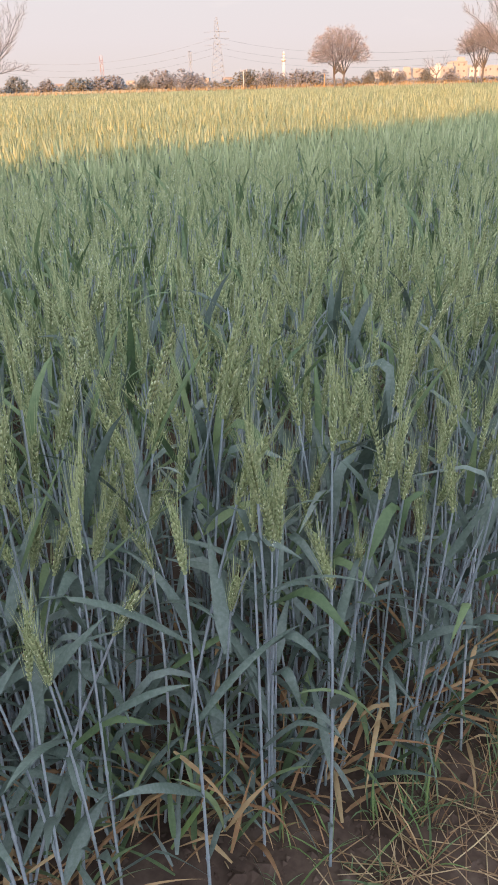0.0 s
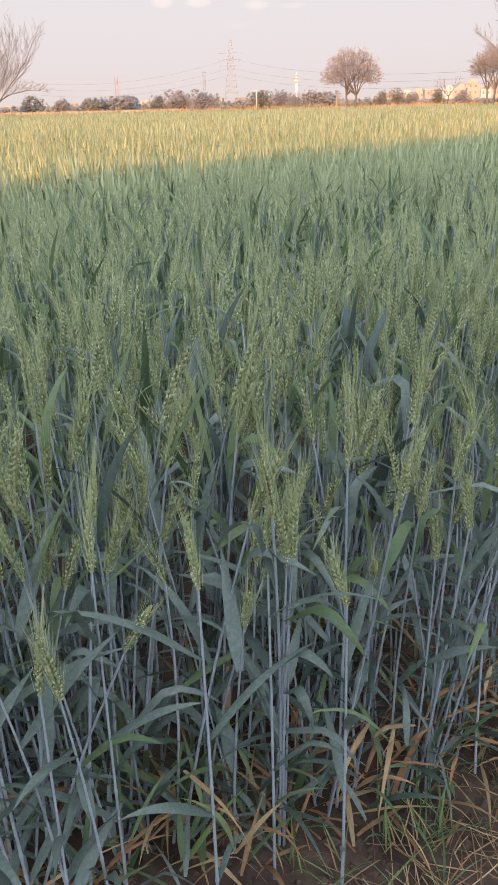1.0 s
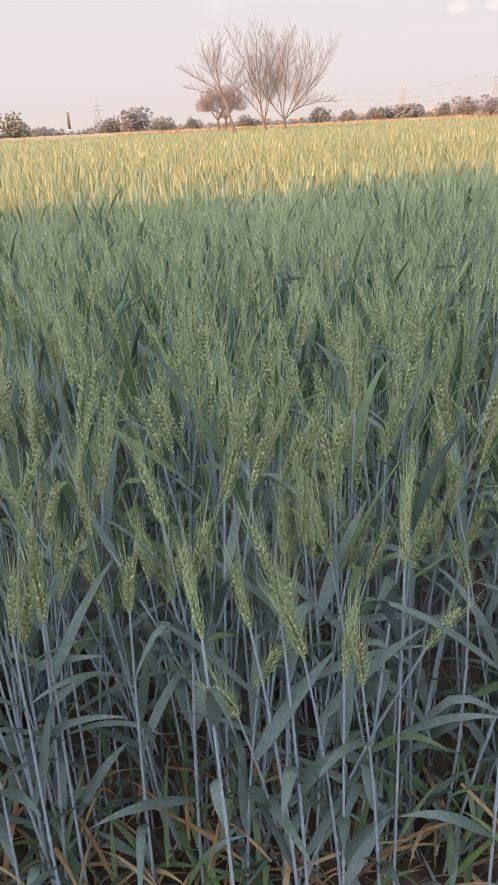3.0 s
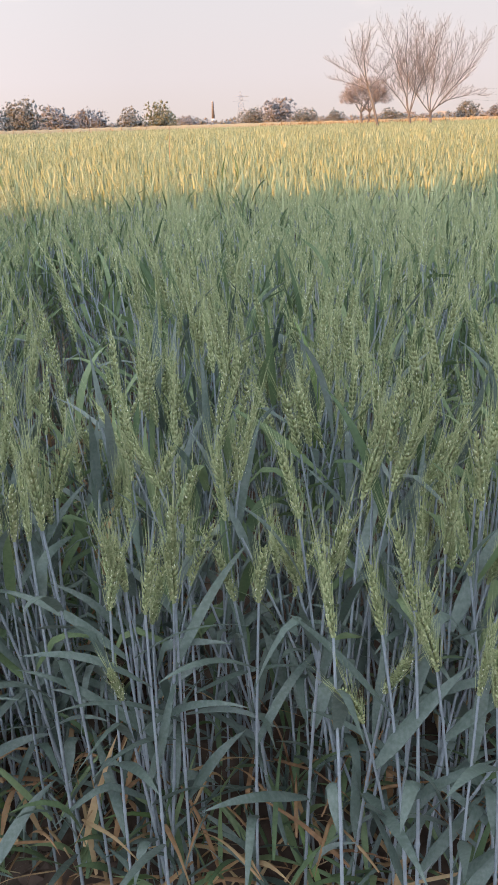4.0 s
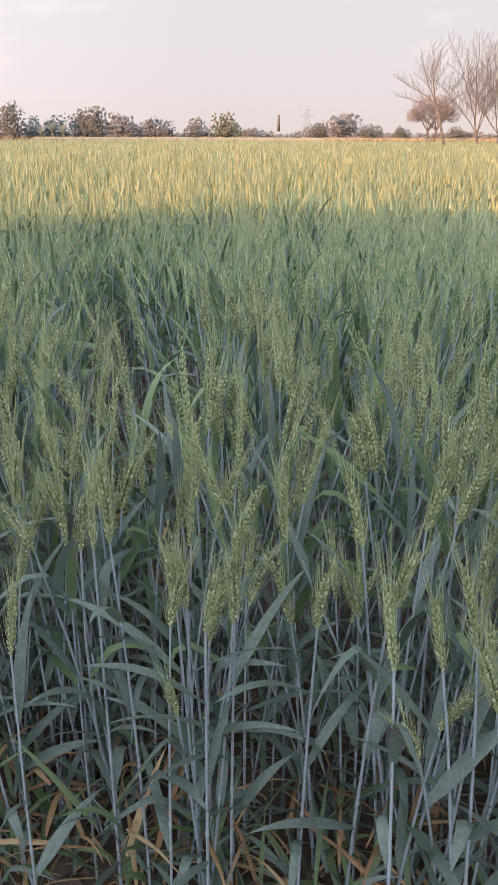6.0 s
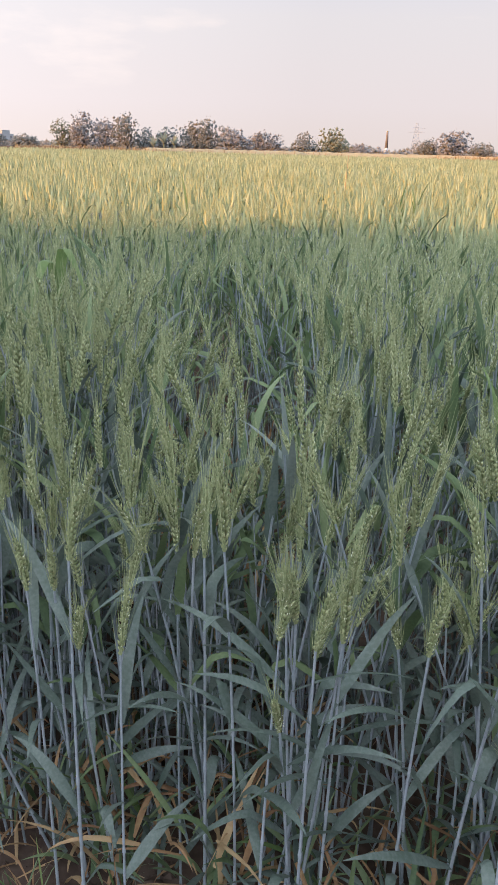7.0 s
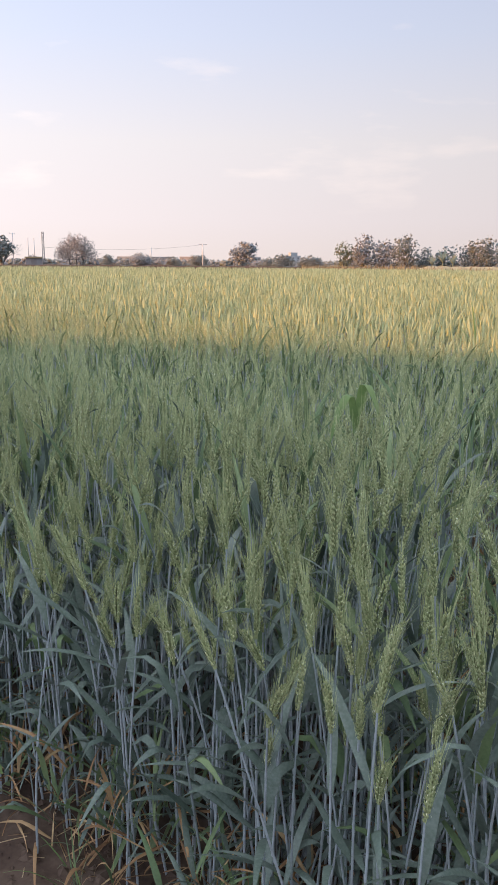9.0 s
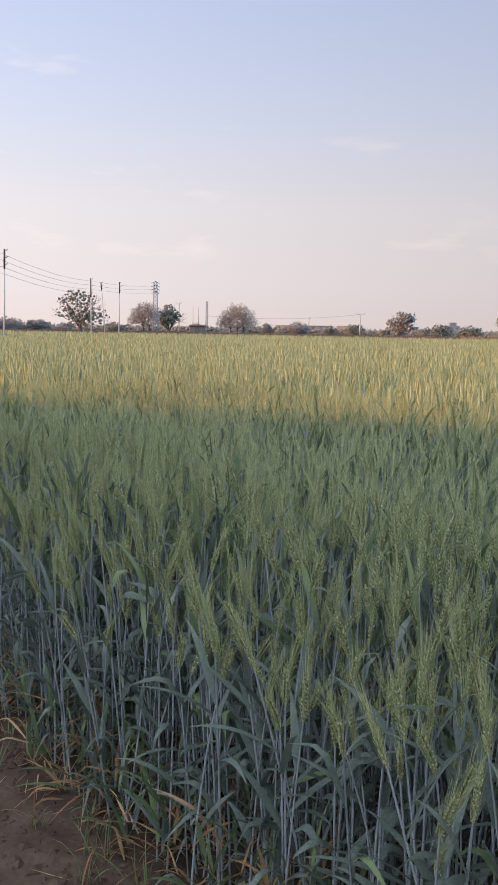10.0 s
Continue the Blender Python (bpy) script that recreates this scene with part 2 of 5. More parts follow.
def field(a, b):
    """World x, y from metres along the crop's edge and into the field."""
    return EDGE_O + np.multiply.outer(a, EDGE_E) + np.multiply.outer(b, EDGE_N)


def ground_height(x, y):
    r = math.hypot(x, y)
    if r > 12:
        return 0.0
    k = min(1.0, (12 - r) / 6)
    h = 0.030 * noise.noise((x * 1.7, y * 1.7, 0)) + 0.018 * noise.noise((x * 7, y * 7, 3)) + 0.016 * noise.noise((x * 19, y * 19, 5)) + 0.010 * noise.noise((x * 43, y * 43, 8))
    return h * k


def make_ground():
    radii = [0.0] + list(np.linspace(0.25, 3.6, 130)) + list(3.6 * np.geomspace(1.04, 1200, 70))
    n = 320
    v = [(0, 0, ground_height(0, 0))]
    for r in radii[1:]:
        for j in range(n):
            a = 2 * math.pi * j / n
            x, y = r * math.cos(a), r * math.sin(a)
            v.append((x, y, ground_height(x, y)))
    t = [(0, 1 + j, 1 + (j + 1) % n) for j in range(n)]
    for i in range(len(radii) - 2):
        p = 1 + i * n
        for j in range(n):
            q = (j + 1) % n
            t += [(p + j, p + n + j, p + n + q), (p + j, p + n + q, p + q)]
    ob = new("ground", mesh_of("ground", v, t, [M_SOIL]))
    for poly in ob.data.polygons:
        poly.use_smooth = True
    return tagged(ob, "brown dusty farm soil with fine clods beside the crop", "ground", kind="structure")


make_ground()


def make_shade_wall():
    """An unseen high plain wall added behind the path to shade the near crop."""
    d, nrm = np.array([0.64, 0.768]), np.array([-0.768, 0.64])
    root = thing("wall_south", (0, 0, 0), "unseen high plain plastered wall added behind the path for shade", "wall", kind="structure")
    off = WALL_OFF
    c0, c1 = nrm * off + d * -44, nrm * off + d * -6.2
    v, t = box(0, np.linalg.norm(c1 - c0), -0.3, 0.0, 0, WALL_H)
    rot = np.array([[d[0], nrm[0]], [d[1], nrm[1]]])
    v[:, :2] = v[:, :2] @ rot.T + c0
    part("wall_body", mesh_of("wall_body", v, t, [M_PLASTER]), root)


WALL_OFF, WALL_H = -5.0, 4.55
make_shade_wall()


# ---------------------------------------------------------------- wheat
def axis_point(s, h, bend):
    """The stem's line: it rises along z and bows towards x."""
    s = np.asarray(s, float)
    return np.stack([bend * h * s ** 2, 0 * s, h * s * (1 - 0.35 * bend ** 2 * s)], -1)


def axis_dir(h, bend, s=1.0):
    d = axis_point([s], h, bend)[0] - axis_point([s - 0.02], h, bend)[0]
    return d / np.linalg.norm(d)


def stem_mesh(h, bend, r, rings=9, sides=6):
    s = np.linspace(0, 1, rings)
    rad = r * (1.1 - 0.45 * s)
    if rings > 6:       # swollen joints
        s = np.sort(np.concatenate([s, [0.18, 0.19, 0.20, 0.47, 0.48, 0.49]]))
        rad = r * (1.1 - 0.45 * s) * np.where((np.abs(s - 0.19) < 0.004) | (np.abs(s - 0.48) < 0.004), 1.45, 1.0)
    return tube(axis_point(s, h, bend), rad, sides, cap=False)


def leaf_mesh(base, az, length, width, up, droop, seg=9, kink=0.0, twist=0.0, power=1.6, fold=0.22):
    """A long blade that leaves its base at `up` degrees from upright, arches over and ends in a point; kink breaks it downwards part of the way."""
    u = np.linspace(0, 1, seg + 1)
    th = np.radians(up + droop * u ** power) + np.radians(kink) / (1 + np.exp(-(u - 0.42) * 40))
    step = length / seg
    x = np.concatenate([[0], np.cumsum(np.sin(th[:-1]) * step)])
    z = np.concatenate([[0], np.cumsum(np.cos(th[:-1]) * step)])
    wid = width * 0.5 * np.clip(np.minimum(0.45 + 2.2 * u, 1.0) * (1 - u ** 2.6), 0.015, 1)
    tw = np.radians(twist) * u
    nx, nz = np.cos(th), -np.sin(th)            # the blade's upper normal in its plane
    side = np.stack([nx * np.sin(tw), np.cos(tw), nz * np.sin(tw)], -1)
    nor = np.stack([nx * np.cos(tw), -np.sin(tw), nz * np.cos(tw)], -1)
    mid = np.stack([x, 0 * x, z], -1)
    lift = -nor * (wid * fold)[:, None]
    v = np.stack([mid + side * wid[:, None] + lift * -1, mid, mid - side * wid[:, None] + lift * -1], 1).reshape(-1, 3)
    c, s_ = math.cos(az), math.sin(az)
    v = np.stack([v[:, 0] * c - v[:, 1] * s_, v[:, 0] * s_ + v[:, 1] * c, v[:, 2]], -1) + base
    t = []
    if seg < 3:         # a flat strip will do far off
        return v.reshape(-1, 3, 3)[:, ::2].reshape(-1, 3), np.array([(2 * i + p, 2 * i + q, 2 * i + k) for i in range(seg) for p, q, k in ((0, 1, 3), (0, 3, 2))])
    for i in range(seg):
        p = 3 * i
        t += [(p, p + 1, p + 4), (p, p + 4, p + 3), (p + 1, p + 2, p + 5), (p + 1, p + 5, p + 4)]
    return v, np.array(t)


OCTA_V = np.array([(0, 0, -1), (1, 0, -0.15), (0, 1, -0.15), (-1, 0, -0.15), (0, -1, -0.15), (0, 0, 1)], float)
OCTA_T = np.array([(0, 2, 1), (0, 3, 2), (0, 4, 3), (0, 1, 4), (5, 1, 2), (5, 2, 3), (5, 3, 4), (5, 4, 1)])


TRI_V = np.array([(0, 0, -1), (1, 0, -0.15), (-0.5, 0.87, -0.15), (-0.5, -0.87, -0.15), (0, 0, 1)], float)
TRI_T = np.array([(0, 2, 1), (0, 3, 2), (0, 1, 3), (4, 1, 2), (4, 2, 3), (4, 3, 1)])


CONE_V = np.array([(1.2, 0, -0.8), (-0.6, 1.04, -0.8), (-0.6, -1.04, -0.8), (0, 0, 1)], float)
CONE_T = np.array([(0, 1, 3), (1, 2, 3), (2, 0, 3)])


def basis(d, ref=(0, 1, 0)):
    d = np.asarray(d, float) / np.linalg.norm(d)
    u = np.cross(ref, d)
    u /= np.linalg.norm(u)
    return np.stack([u, np.cross(d, u), d], 1)


def ear_mesh(base, d, length, wide, nodes, florets, bow, r):
    """The grains of an ear in two facing rows along a slightly bowed spindle."""
    B = basis(d)
    GV, GT = (OCTA_V, OCTA_T) if florets > 2 else (TRI_V * np.array([1.15, 1.15, 1]), TRI_T) if florets > 1 else (CONE_V, CONE_T)
    vs, ts, k = [], [], 0
    for i in range(nodes):
        s = (i + 0.5) / nodes
        sgn = 1 if i % 2 else -1
        taper = min(1.0, 0.55 + 2.2 * s, 0.45 + 2.6 * (1 - s))
        for f in range(florets):
            g = 0 if florets == 1 else (f / (florets - 1) - 0.5) * 2
            out = np.array([sgn * 0.30, g * 0.30, 1.0])
            out /= np.linalg.norm(out)
            c = np.array([sgn * wide * 0.25 * taper + bow * length * s * s, g * wide * 0.23 * taper, s * length + (0.004 if g == 0 else 0)])
            size = np.array([1, 1, 1.0]) * taper
            loc = GV * np.array([wide * 0.20, wide * 0.20, length / nodes * 1.2 + 0.0014]) * size * (1 + 0.12 * r.standard_normal(3))
            v = loc @ basis(out).T + c
            vs.append(v @ B.T + base)
            ts.append(GT + k)
            k += len(GV)
    if florets > 1:
        v, t = tube([base, base + B @ np.array([bow * length, 0, length])], [wide * 0.22, wide * 0.12], 5, False)
        vs.append(v), ts.append(t + k)
    return np.concatenate(vs), np.concatenate(ts)


def awn_mesh(base, d, length, wide, count, awn, bow, r, thick=0.0005):
    """Bristles that rise from the grains and spread slightly."""
    B = basis(d)
    vs, ts = [], []
    for i in range(count):
        s = (i + 0.5) / count
        sgn = 1 if i % 2 else -1
        g = r.uniform(-1, 1)
        a = np.array([sgn * wide * 0.4 + bow * length * s * s, g * wide * 0.35, s * length])
        o = np.array([sgn * r.uniform(0.02, 0.14) + bow * s, g * 0.12, 1.0])
        o /= np.linalg.norm(o)
        l = awn * r.uniform(0.7, 1.15) * (0.75 + 0.35 * s)
        tip = a + o * l + np.array([sgn * 0.004, 0, 0])
        p = r.standard_normal(3)
        p = np.cross(o, p)
        p /= np.linalg.norm(p)
        q = np.cross(o, p)
        v = np.array([a + p * thick, a - 0.5 * p * thick + 0.87 * q * thick, a - 0.5 * p * thick - 0.87 * q * thick, tip])
        vs.append(v @ B.T + base)
        ts.append(np.array([(0, 1, 3), (1, 2, 3), (2, 0, 3)]) + 4 * i)
    return np.concatenate(vs), np.concatenate(ts)


def anther_mesh(base, d, length, wide, count, bow, r, size):
    """Pale flower threads that hang out between the grains."""
    B = basis(d)
    s, ang = r.uniform(0.08, 0.95, count), r.uniform(0, 6.28, count)
    rad = wide * 0.52 * np.minimum(1.0, 0.5 + 2.4 * (1 - s))
    c = np.stack([rad * np.cos(ang) + bow * length * s * s, rad * np.sin(ang), s * length], -1)
    out = np.stack([np.cos(ang), np.sin(ang), r.uniform(-0.6, 0.8, count)], -1)
    side = np.stack([-np.sin(ang), np.cos(ang), r.uniform(-0.5, 0.5, count)], -1)
    up = np.array([0, 0, 1.0])
    v = np.stack([c + side * size * 0.5 + up * size, c - side * size * 0.5 + up * size * 0.6, c + out * size * 0.7 - up * size], 1).reshape(-1, 3)
    return v @ B.T + base, np.arange(3 * count).reshape(-1, 3)


def tiller(r, lod, h=0.78, leafy=False):
    """One shoot of wheat as named pieces: stem, leaves, ear, awns; lod 0 is the finest."""
    bend = r.uniform(0.01, 0.10)
    top = axis_point([1.0], h, bend)[0]
    d = axis_dir(h, bend) + np.array([r.uniform(-0.05, 0.22), r.uniform(-0.10, 0.10), 0])
    d /= np.linalg.norm(d)
    el, wide, bow = r.uniform(0.100, 0.132), r.uniform(0.0125, 0.0155), r.uniform(0.0, 0.14)
    out = []
    rings, sides = ((9, 6), (5, 4), (3, 3), (2, 3))[lod]
    s0 = 0.0 if lod < 2 else 0.08
    v, t = stem_mesh(h, bend, r.uniform(0.0024, 0.0032), rings, sides)
    if lod >= 2:
        v, t = tube(axis_point(np.linspace(s0, 1, rings), h, bend), [0.0026] * rings, 3, False)
    if lod < 3:
        out.append(("stem", v, t, 0))
    seg = (9, 7, 4, 2)[lod]
    heights = ((0.18, 0.40, 0.62, 0.83), (0.25, 0.45, 0.64, 0.84), (0.5, 0.68, 0.84), (0.8,))[lod]
    if leafy:
        heights = heights + (0.86, 0.93)
    az = r.uniform(0, 6.28)
    for i, s in enumerate(heights):
        az += math.pi + r.uniform(-0.7, 0.7)
        flag = i == len(heights) - 1
        L = r.uniform(0.17, 0.25) if flag or s > 0.85 else r.uniform(0.13, 0.24)
        kink = r.uniform(50, 95) if r.random() < (0.28 if flag else 0.4) else 0.0
        up = (r.uniform(6, 32) if lod > 1 else r.uniform(10, 42)) if flag or s > 0.85 else r.uniform(20, 58)
        v, t = leaf_mesh(axis_point([s], h, bend)[0], az, L, (r.uniform(0.014, 0.022) if s > 0.3 else r.uniform(0.007, 0.011)) * (1.2, 1.1, 1.0, 0.5)[lod], up, r.uniform(10, 75), seg, kink, r.uniform(-80, 80))
        green = r.random()
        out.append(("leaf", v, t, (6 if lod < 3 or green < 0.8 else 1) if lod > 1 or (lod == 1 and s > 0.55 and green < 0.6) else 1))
    if leafy:
        return out
    if lod < 3:
        nodes, fl = ((24, 3), (26, 2), (14, 1))[lod]
        v, t = ear_mesh(top, d, el, wide * (0.92, 0.88, 0.95)[lod], nodes, fl, bow, r)
        out.append(("ear", v, t, 2))
        v, t = awn_mesh(top, d, el, wide, (52, 27, 11)[lod], r.uniform(0.065, 0.10), bow, r, (0.00045, 0.0005, 0.0008)[lod])
        out.append(("awn_tuft", v, t, 3))
        v, t = anther_mesh(top, d, el, wide, (38, 36, 18)[lod], bow, r, (0.0013, 0.0018, 0.0024)[lod] * r.uniform(0.7, 1.2))
        out.append(("anthers", v, t, 7))
    else:
        B = basis(d)
        v = CONE_V * np.array([0.0118, 0.0118, el * 0.66]) + np.array([0, 0, el * 0.5])
        out.append(("ear", v @ B.T + top, CONE_T, 2))
        v, t = awn_mesh(top, d, el, wide, 3, 0.085, bow, r, 0.0010)
        out.append(("awn_tuft", v, t, 3))
    return out


def placed(variants, x, y, turn, tilt_x, tilt_y, sz, sxy, z0=None):
    """Copies of the variants at the given places, as arrays to be joined into one mesh."""
    which = rng.integers(0, len(variants), len(x))
    pieces = []
    for k, (v, t, m) in enumerate(variants):
        i = np.nonzero(which == k)[0]
        if not len(i):
            continue
        c, s = np.cos(turn[i])[:, None], np.sin(turn[i])[:, None]
        X = (v[None, :, 0] * c - v[None, :, 1] * s) * sxy[i][:, None]
        Y = (v[None, :, 0] * s + v[None, :, 1] * c) * sxy[i][:, None]
        Z = v[None, :, 2] * sz[i][:, None]
        P = np.stack([X + Z * tilt_x[i][:, None] + x[i][:, None], Y + Z * tilt_y[i][:, None] + y[i][:, None], Z + (0 if z0 is None else z0[i][:, None])], -1)
        T = t[None] + (np.arange(len(i)) * len(v))[:, None, None]
        pieces.append((P.reshape(-1, 3), T.reshape(-1, 3), np.tile(m, len(i))))
    return join(pieces)


WHEAT = [M_STEM, M_LEAF, M_EAR, M_AWN, M_DRY, M_YLEAF, M_FLAG, M_ANTHER]
HOLLOWS = ((-1.26, 1.09, 0.13), (-1.42, 1.25, 0.22), (-1.60, 1.46, 0.27), (-1.80, 1.70, 0.26), (-2.15, 2.1, 0.3), (0.1, 1.62, 0.13), (-0.62, 1.5, 0.12))       # places where the crop stands thin


def bearing(x, y):
    return np.degrees(np.arctan2(-(x + 0.1), y + 0.12))


def scatter(density, b0, b1, reach, lo=-21, hi=93):
    """Random places in the field, b0 to b1 metres from its edge, within the fan that the path looks over."""
    a0, a1 = -reach, reach
    n = int(density * (a1 - a0) * (b1 - b0))
    a, b = rng.uniform(a0, a1, n), rng.uniform(b0, b1, n)
    x, y = field(a, b).T
    az = bearing(x, y)
    ok = (az > lo) & (az < hi) & (np.hypot(x, y) < reach)
    for hx, hy, hr in HOLLOWS:
        ok &= (np.hypot(x - hx, y - hy) > hr) | (rng.random(n) < 0.03)
    return x[ok], y[ok], b[ok]


def height_field(x, y):
    """Slow swells in the crop's height."""
    return 1.0 + 0.045 * np.sin(1.9 * x + 0.7) * np.cos(1.6 * y) + 0.03 * np.sin(4.3 * x - 3.1 * y)


def crop(density, b0, b1, reach, lod, hmin=0.9, hmax=1.12, count=14, extra=1.0, inner=(0.0, 0.0)):
    variants = []
    r = np.random.default_rng(50 + lod)
    for k in range(count):
        variants.append(join([(v, t, m) for _, v, t, m in tiller(r, lod, leafy=lod < 3 and k % 10 == 6)]))
    x, y, b = scatter(density, b0, b1, reach)
    keep = (b > inner[0]) | (np.hypot(x, y) > inner[1])       # leave out what a finer stretch of crop covers
    x, y = x[keep], y[keep]
    n = len(x)
    sz = rng.uniform(hmin, hmax, n) * height_field(x, y)
    return placed(variants, x, y, rng.uniform(0, 6.28, n), rng.normal(0.02, 0.115, n), rng.normal(0.0, 0.115, n), sz, rng.uniform(0.9, 1.1, n) * extra)


def make_near_crop():
    """The rows next to the path: each shoot a thing with its stem, leaves, ear and bristles."""
    r = np.random.default_rng(11)
    protos = []
    label = "green wheat shoot with a bristly ear in the field's outer row"
    for k in range(12):
        root = thing("wheat_plant", (0, 0, -9), label, "wheat plant", "wheat plants along the field's edge")
        ear = None
        pieces = tiller(r, 0)
        (ear_v, ear_t), (thread_v, thread_t) = [(v, t) for name, v, t, m in pieces if name in ("ear", "anthers")]
        for name, v, t, m in pieces:
            if name == "anthers":
                continue
            holder = ear if name == "awn_tuft" else root
            if name == "ear":
                v, t, k = join([(ear_v, ear_t, 0), (thread_v, thread_t, 1)])
                ob = part(name, mesh_of("wheat_ear", v, t, [M_EAR, M_ANTHER], k), holder)
            else:
                ob = part(name, mesh_of("wheat_" + name, v, t, [WHEAT[m]]), holder)
            if name == "ear":
                ear = ob
        protos.append(root)
    tops = [np.array([v.co[:] for v in p.children[0].data.vertices])[-6:].mean(0) for p in protos]
    spots = []
    for k, (x, y, z) in enumerate(FRONT_EARS):
        p = k % len(protos)
        g = ground_height(x, y) - 0.01
        turn = r.uniform(0, 6.28)
        sz = (z - g) / tops[p][2]
        c, s_ = math.cos(turn), math.sin(turn)
        off = (tops[p][0] * c - tops[p][1] * s_, tops[p][0] * s_ + tops[p][1] * c)
        spots.append((p, Matrix.Translation((x - off[0], y - off[1], g)) @ Matrix.Rotation(turn, 4, "Z") @ Matrix.Diagonal((1, 1, sz, 1))))
    n = NEAR_COUNT - len(spots)
    a, b = r.uniform(-3.5, 0.8, n), r.uniform(0.0, 0.30, n) + 0.02
    for i in range(n):
        x, y = field(a[i], b[i])
        sz = r.uniform(0.80, 1.06) * (0.92 + 0.3 * b[i])
        tilt = pose(0, 0, 0, r.normal(2, 4.5), r.normal(1.5, 4.5), 0)
        spots.append((i % len(protos), Matrix.Translation((x, y, ground_height(x, y) - 0.01)) @ tilt @ Matrix.Rotation(r.uniform(0, 6.28), 4, "Z") @ Matrix.Diagonal((1, 1, sz, 1))))
    used = {}
    for p, m in spots:
        if p in used:
            copy_thing(protos[p], m)
        else:
            used[p] = m
    for p, m in used.items():
        protos[p].matrix_basis = m


# where the lowest ears of the outer row hang
FRONT_EARS = ((-0.247, 0.9, 0.783), (-0.011, 1.026, 0.748), (0.097, 0.984, 0.658), (-0.119, 0.929, 0.743), (-0.299, 0.801, 0.699), (-0.046, 1.205, 0.865), (-0.369, 0.778, 0.705), (-0.279, 0.804, 0.62),
              (-0.399, 0.802, 0.749), (-0.446, 0.798, 0.733), (-0.476, 0.726, 0.741), (-0.706, 0.716, 0.793), (-0.778, 0.671, 0.718), (-0.617, 0.806, 0.701), (-0.703, 0.664, 0.735), (-1.076, 0.545, 0.798),
              (-0.944, 0.533, 0.729), (-0.975, 0.722, 0.761), (-1.064, 0.728, 0.767), (-0.865, 0.652, 0.807), (-1.397, 0.521, 0.748), (-1.89, 0.297, 0.683), (-1.849, 0.323, 0.717), (-1.594, 0.462, 0.766),
              (-1.28, 0.479, 0.572), (-1.156, 0.516, 0.706), (-1.794, 0.46, 0.707), (-1.474, 0.54, 0.795), (-1.851, 0.686, 0.775))
NEAR_COUNT = 300
make_near_crop()


def tips(density, b0, b1, reach, rmin):
    """Ears alone, for the crop farther off."""
    variants = []
    for k in range(8):
        d = np.array([rng.uniform(-0.15, 0.25), rng.uniform(-0.15, 0.15), 1.0])
        v = CONE_V * np.array([0.0125, 0.0125, 0.10]) @ basis(d / np.linalg.norm(d)).T + np.array([0, 0, 0.82])
        variants.append(join([(v, CONE_T, 2)]))
    x, y, b = scatter(density, b0, b1, reach)
    keep = np.hypot(x, y) > rmin
    x, y = x[keep], y[keep]
    n = len(x)
    return placed(variants, x, y, rng.uniform(0, 6.28, n), rng.normal(0.03, 0.09, n), rng.normal(0, 0.09, n), rng.uniform(0.86, 1.14, n) * height_field(x, y), rng.uniform(1.0, 1.8, n))


def make_crop():
    label = "dense standing green wheat with bristly ears, turning golden where the sun falls"
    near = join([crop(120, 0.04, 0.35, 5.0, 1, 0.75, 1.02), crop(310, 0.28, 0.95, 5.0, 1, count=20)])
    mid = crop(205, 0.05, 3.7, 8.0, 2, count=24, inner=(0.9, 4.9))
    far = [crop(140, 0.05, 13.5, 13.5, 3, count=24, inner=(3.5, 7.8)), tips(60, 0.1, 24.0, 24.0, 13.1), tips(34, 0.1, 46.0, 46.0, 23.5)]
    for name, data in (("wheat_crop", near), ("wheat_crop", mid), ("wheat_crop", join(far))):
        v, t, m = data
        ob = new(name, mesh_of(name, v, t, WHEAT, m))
        tagged(ob, label, "wheat", kind="stuff")


make_crop()


def make_far_crop():
    """The crop towards the far side: ear tips over a closed, uneven leaf canopy."""
    x, y, b = scatter(5.0, 30.0, 92.0, 92.0)
    keep = np.hypot(x, y) > 44
    x, y = x[keep], y[keep]
    n = len(x)
    tuft = join([(CONE_V * np.array([0.03, 0.03, 0.2]) + np.array([0, 0, 0.74]), CONE_T, 2)])
    v, t, m = placed([tuft], x, y, rng.uniform(0, 6.28, n), rng.normal(0, 0.1, n), rng.normal(0, 0.1, n), rng.uniform(0.85, 1.12, n), rng.uniform(0.7, 2.2, n))
    # a closed sheet below the tips, coloured dark to stand for shaded gaps
    a = np.linspace(-95, 95, 120)
    bb = np.concatenate([np.linspace(1.0, 20, 54), np.linspace(21, 92, 60)])
    A, B = np.meshgrid(a, bb)
    P = field(A.ravel(), B.ravel())
    z = 0.46 + 0.07 * np.sin(P[:, 0] * 1.3) * np.sin(P[:, 1] * 1.1) + rng.uniform(-0.08, 0.08, len(P))
    z = np.where(B.ravel() < 1.4, 0.05, z)
    na = len(a)
    i = (np.arange(len(bb) - 1)[:, None] * na + np.arange(na - 1)[None]).ravel()
    tri = np.concatenate([np.stack([i, i + 1, i + na + 1], 1), np.stack([i, i + na + 1, i + na], 1)])
    far_off = (B.ravel() > 6.0) | (np.hypot(P[:, 0], P[:, 1]) > 11.0)
    tri = tri[far_off[tri].all(1)]
    data = join([(v, t, m), (np.column_stack([P, z]), tri, 1)])
    ob = new("wheat_canopy", mesh_of("wheat_canopy", data[0], data[1], WHEAT, data[2]))
    tagged(ob, "far stretch of ripening wheat in low sun", "wheat", kind="stuff")


make_far_crop()


